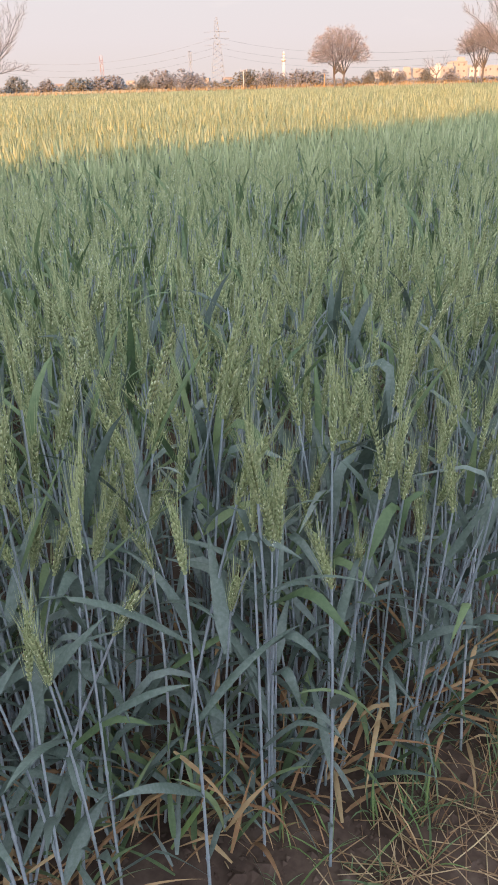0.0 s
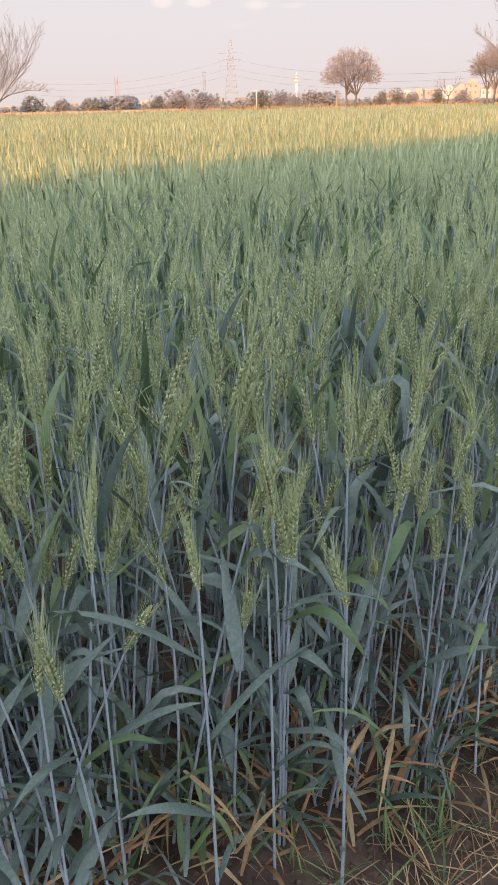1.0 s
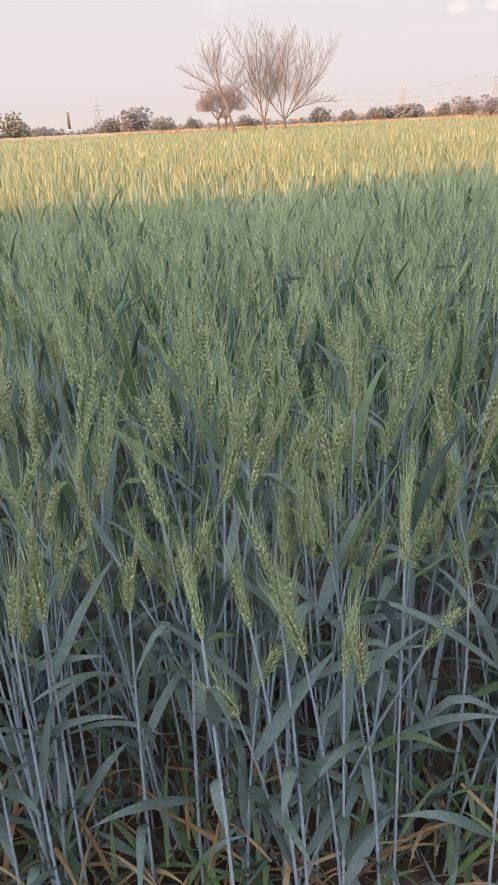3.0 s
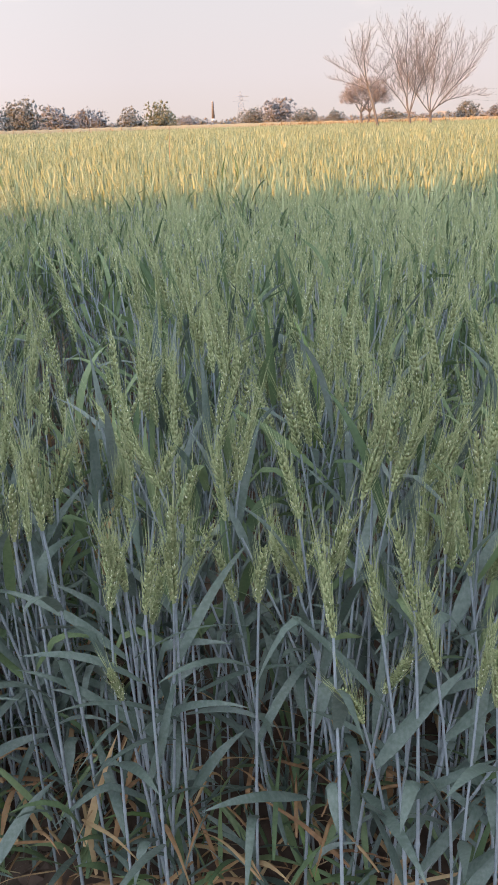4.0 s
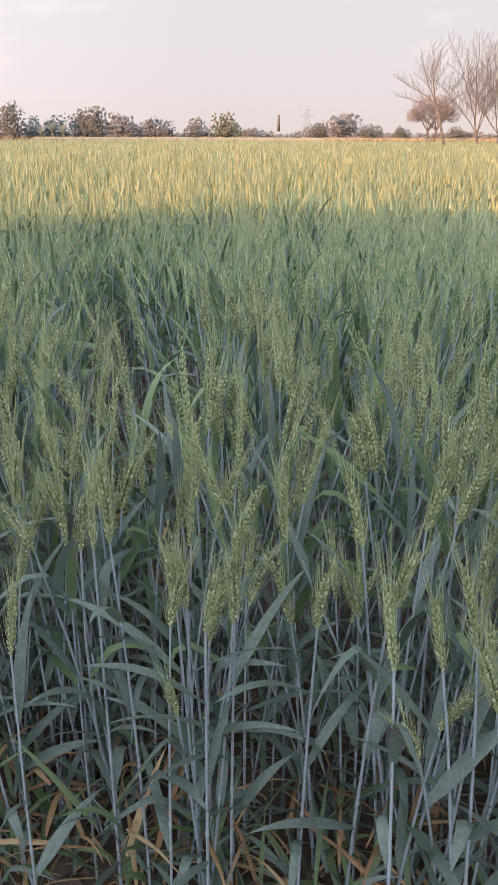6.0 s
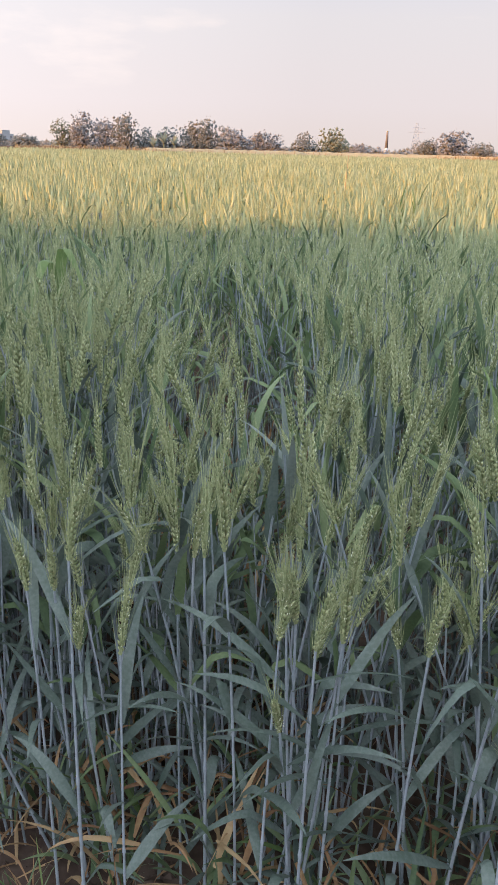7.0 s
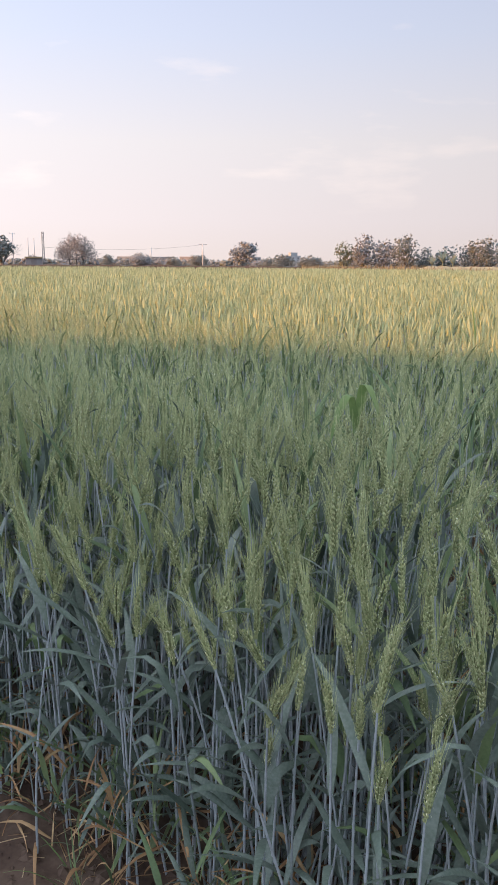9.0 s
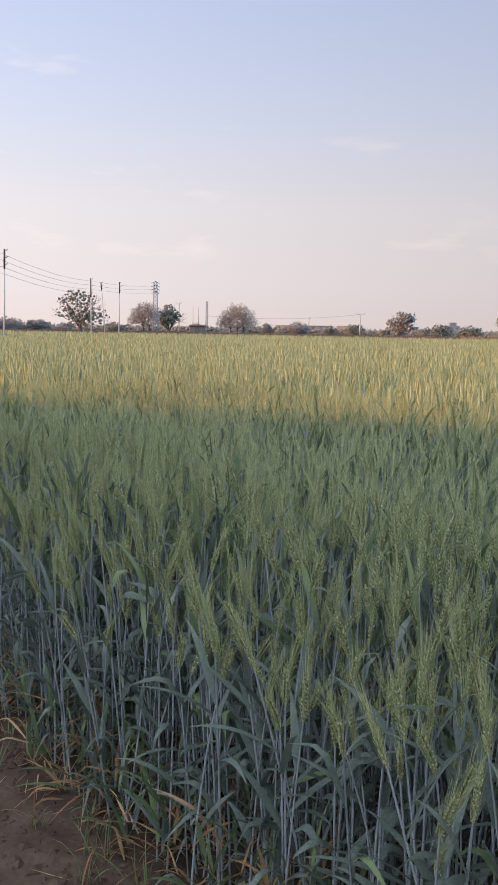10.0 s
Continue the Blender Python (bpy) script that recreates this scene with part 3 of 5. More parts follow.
# ---------------------------------------------------------------- the edge of the crop: low shoots, dead leaves, straw, clods
def make_undergrowth():
    """Leafy side shoots without ears at the crop's foot, some of them yellowed."""
    r = np.random.default_rng(23)
    variants = []
    for k in range(14):
        pieces = []
        for _ in range(r.integers(4, 7)):
            dry = r.random()
            m = 4 if dry < 0.15 else (5 if dry < 0.27 else (6 if dry < 0.68 else 1))
            base = np.array([r.uniform(-0.012, 0.012), r.uniform(-0.012, 0.012), r.uniform(0.0, 0.22)])
            v, t = leaf_mesh(base, r.uniform(0, 6.28), r.uniform(0.13, 0.26), r.uniform(0.009, 0.017), r.uniform(8, 45), r.uniform(15, 100), 7, 0, r.uniform(-90, 90))
            pieces.append((v, t, m))
        variants.append(join(pieces))
    n = 330
    a, b = r.uniform(-4.2, 1.1, n), np.abs(r.normal(0.08, 0.22, n)) - 0.02
    x, y = field(a, b).T
    size = r.uniform(0.6, 1.15, n)
    for hx, hy, hr in HOLLOWS:      # leafy late shoots in the thin patches
        k = int(170 * hr)
        ang, rad = r.uniform(0, 6.28, k), hr * 1.1 * np.sqrt(r.random(k))
        x, y = np.concatenate([x, hx + rad * np.cos(ang)]), np.concatenate([y, hy + rad * np.sin(ang)])
        size = np.concatenate([size, r.uniform(0.7, 1.2, k)])
    n = len(x)
    z = np.array([ground_height(p, q) - 0.01 for p, q in zip(x, y)])
    v, t, m = placed(variants, x, y, r.uniform(0, 6.28, n), r.normal(0, 0.1, n), r.normal(-0.05, 0.1, n), size, r.uniform(0.8, 1.1, n) * np.maximum(1, size * 0.75), z)
    tagged(new("side_shoots", mesh_of("side_shoots", v, t, WHEAT, m)), "leafy green and yellowing wheat side shoots at the crop's foot", "wheat", kind="stuff")


def make_dead_leaves():
    r = np.random.default_rng(31)
    variants = []
    for k in range(12):
        v, t = leaf_mesh(np.zeros(3), 0.0, r.uniform(0.10, 0.24), r.uniform(0.005, 0.011), r.uniform(30, 80), r.uniform(30, 130), 8, r.uniform(0, 50), r.uniform(-220, 220), fold=0.5)
        variants.append((v, t, np.full(len(t), 0)))
    n = 900
    a, b = r.uniform(-4.2, 1.1, n), np.abs(r.normal(0.0, 0.16, n)) - 0.03
    x, y = field(a, b).T
    z = np.array([ground_height(p, q) for p, q in zip(x, y)]) + np.where(r.random(n) < 0.5, r.uniform(0.0, 0.02, n), r.uniform(0.02, 0.26, n))
    v, t, m = placed(variants, x, y, r.uniform(0, 6.28, n), np.zeros(n), np.zeros(n), r.uniform(0.4, 1.0, n), r.uniform(0.7, 1.2, n), z)
    tagged(new("dead_leaves", mesh_of("dead_leaves", v, t, [M_DRY], m)), "curled orange-brown dead wheat leaves at the foot of the stems", "dead leaves", kind="stuff")


def make_straw():
    """Dry grass stalks lying on the bare soil, thickest where the verge meets the crop."""
    r = np.random.default_rng(37)
    pieces = []
    for i in range(270):
        if i < 140:
            a, b = r.normal(0.40, 0.17), r.normal(-0.16, 0.07)
        else:
            a, b = r.uniform(-4.0, 1.2), r.normal(-0.07, 0.10)
        x, y = field(a, b)
        l, ang = r.uniform(0.05, 0.22) * (1.0 if i < 140 else 0.5), r.uniform(0, 6.28)
        z = ground_height(x, y) + r.uniform(0.003, 0.035 if i < 140 else 0.012)
        s = np.linspace(-0.5, 0.5, 4)
        c = r.normal(0, 0.08)
        p = np.stack([x + s * l * math.cos(ang) - c * l * s * s * math.sin(ang), y + s * l * math.sin(ang) + c * l * s * s * math.cos(ang), z + 0.02 * r.random() * (s + 0.5)], -1)
        v, t = tube(p, [0.0012, 0.0014, 0.0013, 0.0006], 3, False)
        pieces.append((v, t, 0))
    v, t, m = join(pieces)
    tagged(new("straw", mesh_of("straw", v, t, [M_STRAW], m)), "pale dry grass stalks strewn over bare soil", "straw", kind="stuff")


def make_clods():
    r = np.random.default_rng(41)
    pieces = []
    iv, it = OCTA_V * np.array([1, 1, 0.8]), OCTA_T
    for i in range(5200):
        a, b = r.uniform(-4.4, 1.2), -abs(r.normal(0, 0.5)) + 0.15
        x, y = field(a, b)
        s = min(0.024, 0.003 + r.exponential(0.0052))
        v = iv * (1 + 0.25 * r.standard_normal((len(iv), 1))) * np.array([s, s * r.uniform(0.7, 1.1), s * 0.65])
        ang = r.uniform(0, 6.28)
        v = np.stack([v[:, 0] * math.cos(ang) - v[:, 1] * math.sin(ang), v[:, 0] * math.sin(ang) + v[:, 1] * math.cos(ang), v[:, 2]], -1)
        pieces.append((v + np.array([x, y, ground_height(x, y) + 0.1 * s]), it, 0))
    v, t, m = join(pieces)
    tagged(new("soil_clods", mesh_of("soil_clods", v, t, [M_SOIL], m)), "small dry crumbled clods of brown soil", "soil", kind="stuff")


def make_grass():
    """Fine green grass on the verge beside the straw."""
    r = np.random.default_rng(43)
    variants = []
    for k in range(8):
        pieces = []
        for _ in range(9):
            v, t = leaf_mesh(np.array([r.normal(0, 0.012), r.normal(0, 0.012), 0]), r.uniform(0, 6.28), r.uniform(0.06, 0.17), r.uniform(0.003, 0.005), r.uniform(5, 40), r.uniform(20, 90), 5, 0, r.uniform(-60, 60))
            pieces.append((v, t, (6, 6, 5, 4)[r.integers(0, 4)]))
        variants.append(join(pieces))
    n = 80
    a = np.where(r.random(n) < 0.45, r.normal(0.48, 0.22, n), r.uniform(-4.0, 1.0, n))
    b = r.normal(-0.03, 0.07, n)
    x, y = field(a, b).T
    z = np.array([ground_height(p, q) - 0.004 for p, q in zip(x, y)])
    v, t, m = placed(variants, x, y, r.uniform(0, 6.28, n), r.normal(0, 0.1, n), r.normal(0, 0.1, n), r.uniform(0.6, 1.2, n), np.ones(n), z)
    tagged(new("verge_grass", mesh_of("verge_grass", v, t, WHEAT, m)), "fine green grass blades on the verge beside the crop", "grass", kind="stuff")


make_undergrowth()
make_dead_leaves()
make_straw()
make_clods()
make_grass()


# ---------------------------------------------------------------- trees
EYE_Z, TWIG_R = 1.32, 0.0062


def grow(r, start, d, length, radius, depth, out, spread, lift, sides, wander=0.16, shrink=0.72):
    """Branches as tapering crooked tubes, each forking on."""
    k = 4 if depth > 2 else 2
    pts, p, q = [np.array(start)], np.array(start, float), np.array(d, float)
    for _ in range(k):
        q = q + r.normal(0, wander, 3) + np.array([0, 0, lift])
        q /= np.linalg.norm(q)
        p = p + q * length / k
        pts.append(p)
    radius = max(radius, TWIG_R)
    end = max(TWIG_R * 0.8, radius * (0.62 if depth else 0.3))
    v, t = tube(pts, np.linspace(radius, end, k + 1), sides if depth > 1 else 3, False)
    out.append((v, t, 0 if depth > 2 else 1))
    if not depth:
        return
    n = 3 if depth > 1 else r.integers(3, 5)
    phase = r.uniform(0, 6.28)
    for i in range(n):
        at = pts[-1] if i < 2 else pts[r.integers(k // 2, k)]
        u = basis(q, (0.3, 0.9, 0.1))
        ang = phase + 6.28 * i / n + r.normal(0, 0.4)
        tilt = spread * r.uniform(0.6, 1.25)
        nd = u @ np.array([math.sin(tilt) * math.cos(ang), math.sin(tilt) * math.sin(ang), math.cos(tilt)])
        grow(r, at, nd, length * shrink * r.uniform(0.85, 1.15), end * (0.9 if i < 2 else 0.7), depth - 1, out, spread, lift, sides, wander, shrink)


def clumps(r, centres, size):
    """Uneven little masses of leaves at the given places."""
    n = len(centres)
    bump = 1 + 0.34 * r.standard_normal((n, len(OCTA_V), 1))
    v = OCTA_V[None] * bump * (size * r.uniform(0.55, 1.25, n))[:, None, None] * np.array([1, 1, 0.8]) + centres[:, None]
    t = OCTA_T[None] + (np.arange(n) * len(OCTA_V))[:, None, None]
    return v.reshape(-1, 3), t.reshape(-1, 3)


def sprays(r, c, d, size):
    """Small three-cornered leaf sprays that stick out from the masses."""
    n = len(c)
    a = np.cross(d, r.standard_normal((n, 3)))
    s = size * r.uniform(0.5, 1.3, n)[:, None]
    b = d + 0.6 * r.standard_normal((n, 3))
    v = np.stack([c + a * s * 0.3, c - a * s * 0.3, c + b * s], 1).reshape(-1, 3)
    return v, np.arange(3 * n).reshape(-1, 3)


def leaf_cloud(r, blobs, count, size):
    """A crown of uneven lobes, each of many small leaf masses, ragged at the skin."""
    pieces = []
    for (cx, cy, cz, rx, rz), share in blobs:
        n = max(6, int(count * share))
        d = r.standard_normal((n, 3))
        d /= np.linalg.norm(d, axis=1)[:, None]
        rad = r.uniform(0.28, 0.98, n) ** 0.5 * (1 + 0.14 * np.sin(5 * d[:, 0] + 3 * cx) + 0.12 * np.sin(6 * d[:, 2] + cz))
        c = d * rad[:, None] * np.array([rx, rx, rz]) + np.array([cx, cy, cz])
        pieces.append((*clumps(r, c, size), 0))
        d = r.standard_normal((2 * n, 3))
        d /= np.linalg.norm(d, axis=1)[:, None]
        c = d * r.uniform(0.8, 1.04, (2 * n, 1)) * np.array([rx, rx, rz]) + np.array([cx, cy, cz])
        pieces.append((*sprays(r, c, d, 0.6 * size), 0))
    v, t, _ = join(pieces)
    return v, t


def bare_tree(az, d, height, trunk, lean, seed, label, limbs=4, depth=4, base_r=0.13, left=0.5, right=0.5, spread=0.36):
    """A leafless tree: trunk, a fan of limbs and a haze of twigs; left and right: how far the crown reaches, as a share of its height."""
    r = np.random.default_rng(seed)
    root = thing("bare_tree", around(az, d), label, "tree")
    side = np.array([math.cos(radians(az)), math.sin(radians(az)), 0])      # to the right as seen from the path
    tip = side * lean + np.array([0, 0, trunk])
    v, t = tube([(0, 0, -0.2), tip * 0.35 + r.normal(0, 0.03, 3), tip * 0.7, tip], [base_r * 1.25, base_r, base_r * 0.9, base_r * 0.8], 8, False)
    part("trunk", mesh_of("trunk", v, t, [M_BARK]), root)
    crown = height - trunk
    limbs_v = []
    for i in range(limbs):
        k = -left + (left + right) * i / (limbs - 1) + r.normal(0, 0.06)
        o = side * k * 1.25 + np.array([-side[1], side[0], 0]) * r.normal(0, 0.35) + np.array([0, 0, 1.0])
        o /= np.linalg.norm(o)
        out = []
        grow(r, tip, o, crown * r.uniform(0.28, 0.36) * (1 + 0.25 * abs(k)), base_r * 0.5, depth, out, spread, 0.02, 5, 0.08, 0.76)
        limbs_v.append(join(out))
    top = max(v[:, 2].max() for v, _, _ in limbs_v)
    for v, t, m in limbs_v:
        v[:, 2] = trunk + (v[:, 2] - trunk) * crown / (top - trunk)
        part("limb", mesh_of("limb", v, t, [M_BARK, M_TWIG], m), root, "forked limb with thin bare twigs")
    return root


def sprig(r, start, d, length, radius, depth, out):
    """A thin side branch that bends upwards, with alternate twigs."""
    k = 4
    pts, p, q = [np.array(start, float)], np.array(start, float), np.array(d, float)
    for _ in range(k):
        q = q + r.normal(0, 0.10, 3) + np.array([0, 0, 0.10])
        q /= np.linalg.norm(q)
        p = p + q * length / k
        pts.append(p)
    radius = max(radius, 0.0075)
    v, t = tube(pts, np.linspace(radius, max(0.005, radius * 0.45), k + 1), 4 if depth else 3, False)
    out.append((v, t, 1))
    if depth:
        n = max(3, int(length * 3.6))
        for i in range(n):
            s = (i + 0.7) / n * k
            j = min(int(s), k - 1)
            at = pts[j] + (pts[j + 1] - pts[j]) * (s - j)
            side = np.cross(q, r.standard_normal(3))
            side /= np.linalg.norm(side) + 1e-9
            nd = q * 0.85 + side * r.uniform(0.4, 0.75) * (1 if i % 2 else -1)
            sprig(r, at, nd / np.linalg.norm(nd), length * r.uniform(0.28, 0.46) * (1.15 - 0.5 * s / k), radius * 0.6, depth - 1, out)


def leader_tree(az, d, trunk, lean, base_r, leaders, seed, label):
    """A slender leafless tree: a short trunk, and leaders given by where they leave it (share), the angles at which they start and end, and their length."""
    r = np.random.default_rng(seed)
    root = thing("bare_tree", around(az, d), label, "tree")
    side = np.array([math.cos(radians(az)), math.sin(radians(az)), 0])      # to the right as seen from the path
    back = np.array([-side[1], side[0], 0])
    up = np.array([0, 0, 1.0])

    def bole(s):
        return side * lean * s ** 1.3 + up * trunk * s
    v, t = tube([bole(s) + up * (-0.2 if s == 0 else 0) for s in np.linspace(0, 1, 6)], np.linspace(base_r * 1.2, base_r * 0.8, 6), 8, False)
    part("trunk", mesh_of("trunk", v, t, [M_BARK]), root)
    for share, a0, a1, length in leaders:
        k, length = 12, 0.84 * length
        p, pts, depth_lean = bole(share), [bole(share)], r.normal(0, 0.22)
        for i in range(k):
            a = radians(a0 + (a1 - a0) * i / (k - 1) + r.normal(0, 5))
            q = side * math.sin(a) + up * math.cos(a) + back * depth_lean
            q /= np.linalg.norm(q)
            p = p + q * length / k
            pts.append(p)
        r0 = base_r * (0.24 + 0.03 * length)
        v, t = tube(pts, np.linspace(r0, 0.008, k + 1), 6, False)
        out = [(v, t, 0)]
        n = int(length * 5.2)
        for i in range(n):
            s = 0.16 + 0.82 * (i + r.random()) / n
            j = min(int(s * k), k - 1)
            at = pts[j] + (pts[j + 1] - pts[j]) * (s * k - j)
            q = pts[j + 1] - pts[j]
            q /= np.linalg.norm(q)
            ang = math.pi * (i % 2) + r.normal(0, 0.75)
            away = side * math.cos(ang) + back * math.sin(ang)
            nd = q * 0.9 + away * r.uniform(0.45, 0.8)
            sprig(r, at, nd / np.linalg.norm(nd), (0.36 * length * (1.12 - s) + 0.4) * r.uniform(0.6, 1.2), r0 * (1 - s) * 0.42, 2 if s < 0.8 else 1, out)
        v, t, m = join(out)
        part("limb", mesh_of("limb", v, t, [M_BARK, M_TWIG], m), root, "forked limb with thin bare twigs")
    return root


def umbrella_tree(az, d, top_el, half, low_el, seed, label, mat, stems=2, name="acacia_tree"):
    """A spreading tree: forked stems that fan out into a dome of fine twigs."""
    r = np.random.default_rng(seed)
    h, low, w = EYE_Z + d * math.tan(radians(top_el)), EYE_Z + d * math.tan(radians(low_el)), d * math.tan(radians(half))
    root = thing(name, around(az, d), label, "tree")
    side = np.array([math.cos(radians(az)), math.sin(radians(az)), 0])
    back = np.array([-side[1], side[0], 0])
    up = np.array([0, 0, 1.0])
    fork = EYE_Z + 0.32 * (low - EYE_Z)
    n = 3400
    a, e = r.uniform(0, 6.28, n), np.arcsin(r.uniform(-0.12, 1.0, n))       # tufts of twigs fill the dome, closest at its skin
    rad = r.uniform(0.12, 1.0, n) ** 0.45 * (1 + 0.07 * np.sin(7 * a) + 0.06 * np.sin(11 * e + 2 * a))
    dirs = np.stack([np.cos(a) * np.cos(e), np.sin(a) * np.cos(e), np.sin(e)], -1)
    c = (dirs[:, :1] * side + dirs[:, 1:2] * back) * w * rad[:, None] + up * (low + (h - low) * dirs[:, 2:] * rad[:, None])
    c += r.normal(0, 0.03 * w, (n, 3))
    for i in range(stems):
        off = side * (i - (stems - 1) / 2) * 0.16 * w
        b0, b1 = off * 1.2, off * 2.2 + up * fork
        v, t = tube([b0 - up * 0.2, b0 * 0.4 + b1 * 0.6, b1], [0.017 * h + 0.05, 0.014 * h + 0.04, 0.011 * h + 0.03], 7, False)
        part("trunk", mesh_of("trunk", v, t, [M_BARK]), root)
        out = []
        for j in range(11):
            g = c[r.integers(0, n)]
            mid = b1 * 0.5 + g * 0.5 + up * 0.10 * (h - low) + r.normal(0, 0.04 * w, 3)
            v, t = tube([b1, b1 * 0.6 + mid * 0.4, mid, g], [0.010 * h, 0.008 * h, 0.005 * h, 0.012], 5, False)
            out.append((v, t, 0))
            for _ in range(5):
                s = r.uniform(0.25, 0.9)
                q = (g - b1) / np.linalg.norm(g - b1) + r.normal(0, 0.45, 3) + up * 0.2
                sprig(r, mid * (1 - s) + g * s, q / np.linalg.norm(q), 0.30 * w * r.uniform(0.6, 1.2), 0.03, 1, out)
        v, t, m = join(out)
        part("limb", mesh_of("limb", v, t, [M_BARK, M_TWIG], m), root, "forked limb with thin bare twigs")
    ax = dirs @ np.stack([side, back, up]) + r.normal(0, 0.45, (n, 3)) + up * 0.25
    ax /= np.linalg.norm(ax, axis=1)[:, None]
    wide = np.cross(ax, r.standard_normal((n, 3)))
    wide /= np.linalg.norm(wide, axis=1)[:, None]
    l = 0.13 * w * r.uniform(0.5, 1.3, n)[:, None]
    tips_v = np.concatenate([np.stack([c - wide * k * 0.022 * (0.6 + 0.1 * w), c + wide * k * 0.022 * (0.6 + 0.1 * w), c + (ax + wide * f) * l], 1) for k, f in ((1, 0.0), (0.8, 0.5), (0.8, -0.5))])
    v = tips_v.reshape(-1, 3)
    part("crown", mesh_of("crown", v, np.arange(len(v)).reshape(-1, 3), [mat]), root, "dome of fine pale twigs")
    return root


def leafy_tree(name, az, d, top_el, half, mat, seed, label, lobes=7, dense=1.0, trunk_share=0.25, size=None, flat=0.8, count=1500, base_z=0.0, twigs=False):
    """A tree by the height and half-width (degrees) at which it stands against the sky."""
    r = np.random.default_rng(seed)
    h, w = EYE_Z + d * math.tan(radians(top_el)), d * math.tan(radians(half))
    root = thing(name, around(az, d, base_z), label, "tree" if "tree" in name else name)
    th = h * trunk_share
    out = []
    if trunk_share > 0.05:
        v, t = tube([(0, 0, -0.2), (r.normal(0, 0.1 * w), 0, th * 0.6), (0, 0, th + 0.3 * (h - th))], [0.035 * h, 0.028 * h, 0.015 * h], 7, False)
        part("trunk", mesh_of("trunk", v, t, [M_BARK]), root)
        for i in range(5):
            ang = r.uniform(0, 6.28)
            e = np.array([math.cos(ang) * w * 0.6, math.sin(ang) * w * 0.6, th + (h - th) * r.uniform(0.35, 0.75)])
            s0 = np.array([0, 0, th * r.uniform(0.7, 1.1)])
            v, t = tube([s0, s0 * 0.5 + e * 0.5 + r.normal(0, 0.05 * w, 3), e], [0.018 * h, 0.011 * h, 0.004 * h], 4, False)
            out.append((v, t, 0))
        if twigs:
            for i in range(4):
                ang = r.uniform(0, 6.28)
                grow(r, (0, 0, th), np.array([math.cos(ang) * 0.8, math.sin(ang) * 0.8, 1.0]) / 1.28, (h - th) * 0.42, 0.014 * h, 3, out, 0.5, 0.02, 4)
        v, t, m = join(out)
        part("limb_fork", mesh_of("limb_fork", v, t, [M_BARK, M_TWIG], m), root)
    blobs = []
    tot = 0
    for i in range(lobes):
        ang, rr = r.uniform(0, 6.28), math.sqrt(r.random()) * 0.66
        lr = r.uniform(0.40, 0.62)
        cz = th + (h - th) * r.uniform(0.14, 0.78) * (1.08 - 0.30 * rr)
        blobs.append([(math.cos(ang) * rr * w, math.sin(ang) * rr * w, cz, lr * w, min(lr * w * flat, (h - th) * 0.40)), lr ** 2])
        tot += lr ** 2
    blobs.append([(0, 0, h - min(0.45 * w * flat, 0.3 * (h - th)), 0.45 * w, min(0.45 * w * flat, 0.3 * (h - th))), 0.2])
    tot += 0.2
    blobs = [(b, s / tot) for b, s in blobs]
    v, t = leaf_cloud(r, blobs, int(count * dense), size or 0.08 * max(w, 1.2))
    v[:, 2] = np.clip(v[:, 2], 0.05, None)
    part("crown", mesh_of("crown", v, t, [mat]), root)
    return root


# the three leafless trees in the field
leader_tree(17.5, 62, 1.5, -0.05, 0.11, ((1.0, -9, -4, 7.9), (1.0, 44, 28, 7.7), (1.0, 26, 14, 6.9), (1.0, 52, 98, 5.2), (1.0, -46, -14, 5.9), (1.0, 2, 13, 7.2)),
            3, "leafless young tree with wide fan of thin branches in the wheat")
leader_tree(18.75, 63, 1.5, -0.20, 0.10, ((1.0, -6, -2, 7.9), (1.0, -36, -46, 6.0), (0.96, 6, 0, 8.0), (1.0, 22, 16, 7.4), (1.0, -16, -26, 8.2)),
            5, "tall leafless young tree with upright thin branches in the wheat")
leader_tree(20.85, 61, 3.5, -0.9, 0.095, ((1.0, -8, 16, 4.6), (0.97, -50, -62, 4.3), (1.0, -26, -14, 4.2), (0.94, 50, 24, 3.4), (1.0, -14, -2, 4.5), (0.88, -60, -84, 3.6), (0.8, 40, 60, 2.6)),
            8, "leaning leafless young tree with a forked crown in the wheat")
leader_tree(-16.3, 66, 2.6, 0.2, 0.12, ((1.0, -12, -30, 6.8), (1.0, 8, 4, 7.2), (1.0, -34, -52, 5.8), (1.0, 30, 24, 6.5), (1.0, -62, -78, 4.6)), 12, "tall leafless tree at the field's far corner")
bare_tree(-12.2, 170, 6.0, 2.0, 0.2, 14, "small leafless tree before the village houses", 4, 3, 0.14, 0.6, 0.6)

# spreading crowns
umbrella_tree(-5.95, 112, 3.2, 1.9, 1.35, 21, "wide umbrella-crowned tree with fine bare grey-brown twigs", M_TWIGS)
umbrella_tree(21.75, 108, 2.5, 1.65, 1.1, 22, "umbrella-crowned tree with pale brown twigs behind the bare trees", M_TWIGS)
umbrella_tree(-14.9, 105, 3.05, 1.4, 1.6, 23, "tall tree with pale brown crown near the village", M_TWIGS)
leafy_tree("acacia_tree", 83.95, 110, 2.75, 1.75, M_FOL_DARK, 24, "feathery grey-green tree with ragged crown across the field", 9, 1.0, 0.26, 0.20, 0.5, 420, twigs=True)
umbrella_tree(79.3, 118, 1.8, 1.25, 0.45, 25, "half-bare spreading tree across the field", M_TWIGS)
leafy_tree("acacia_tree", 77.7, 112, 1.75, 0.85, M_FOL_DARK, 26, "hazy dark-leaved tree across the field", 9, 1.0, 0.22, 0.19, 0.7, 520, twigs=True)
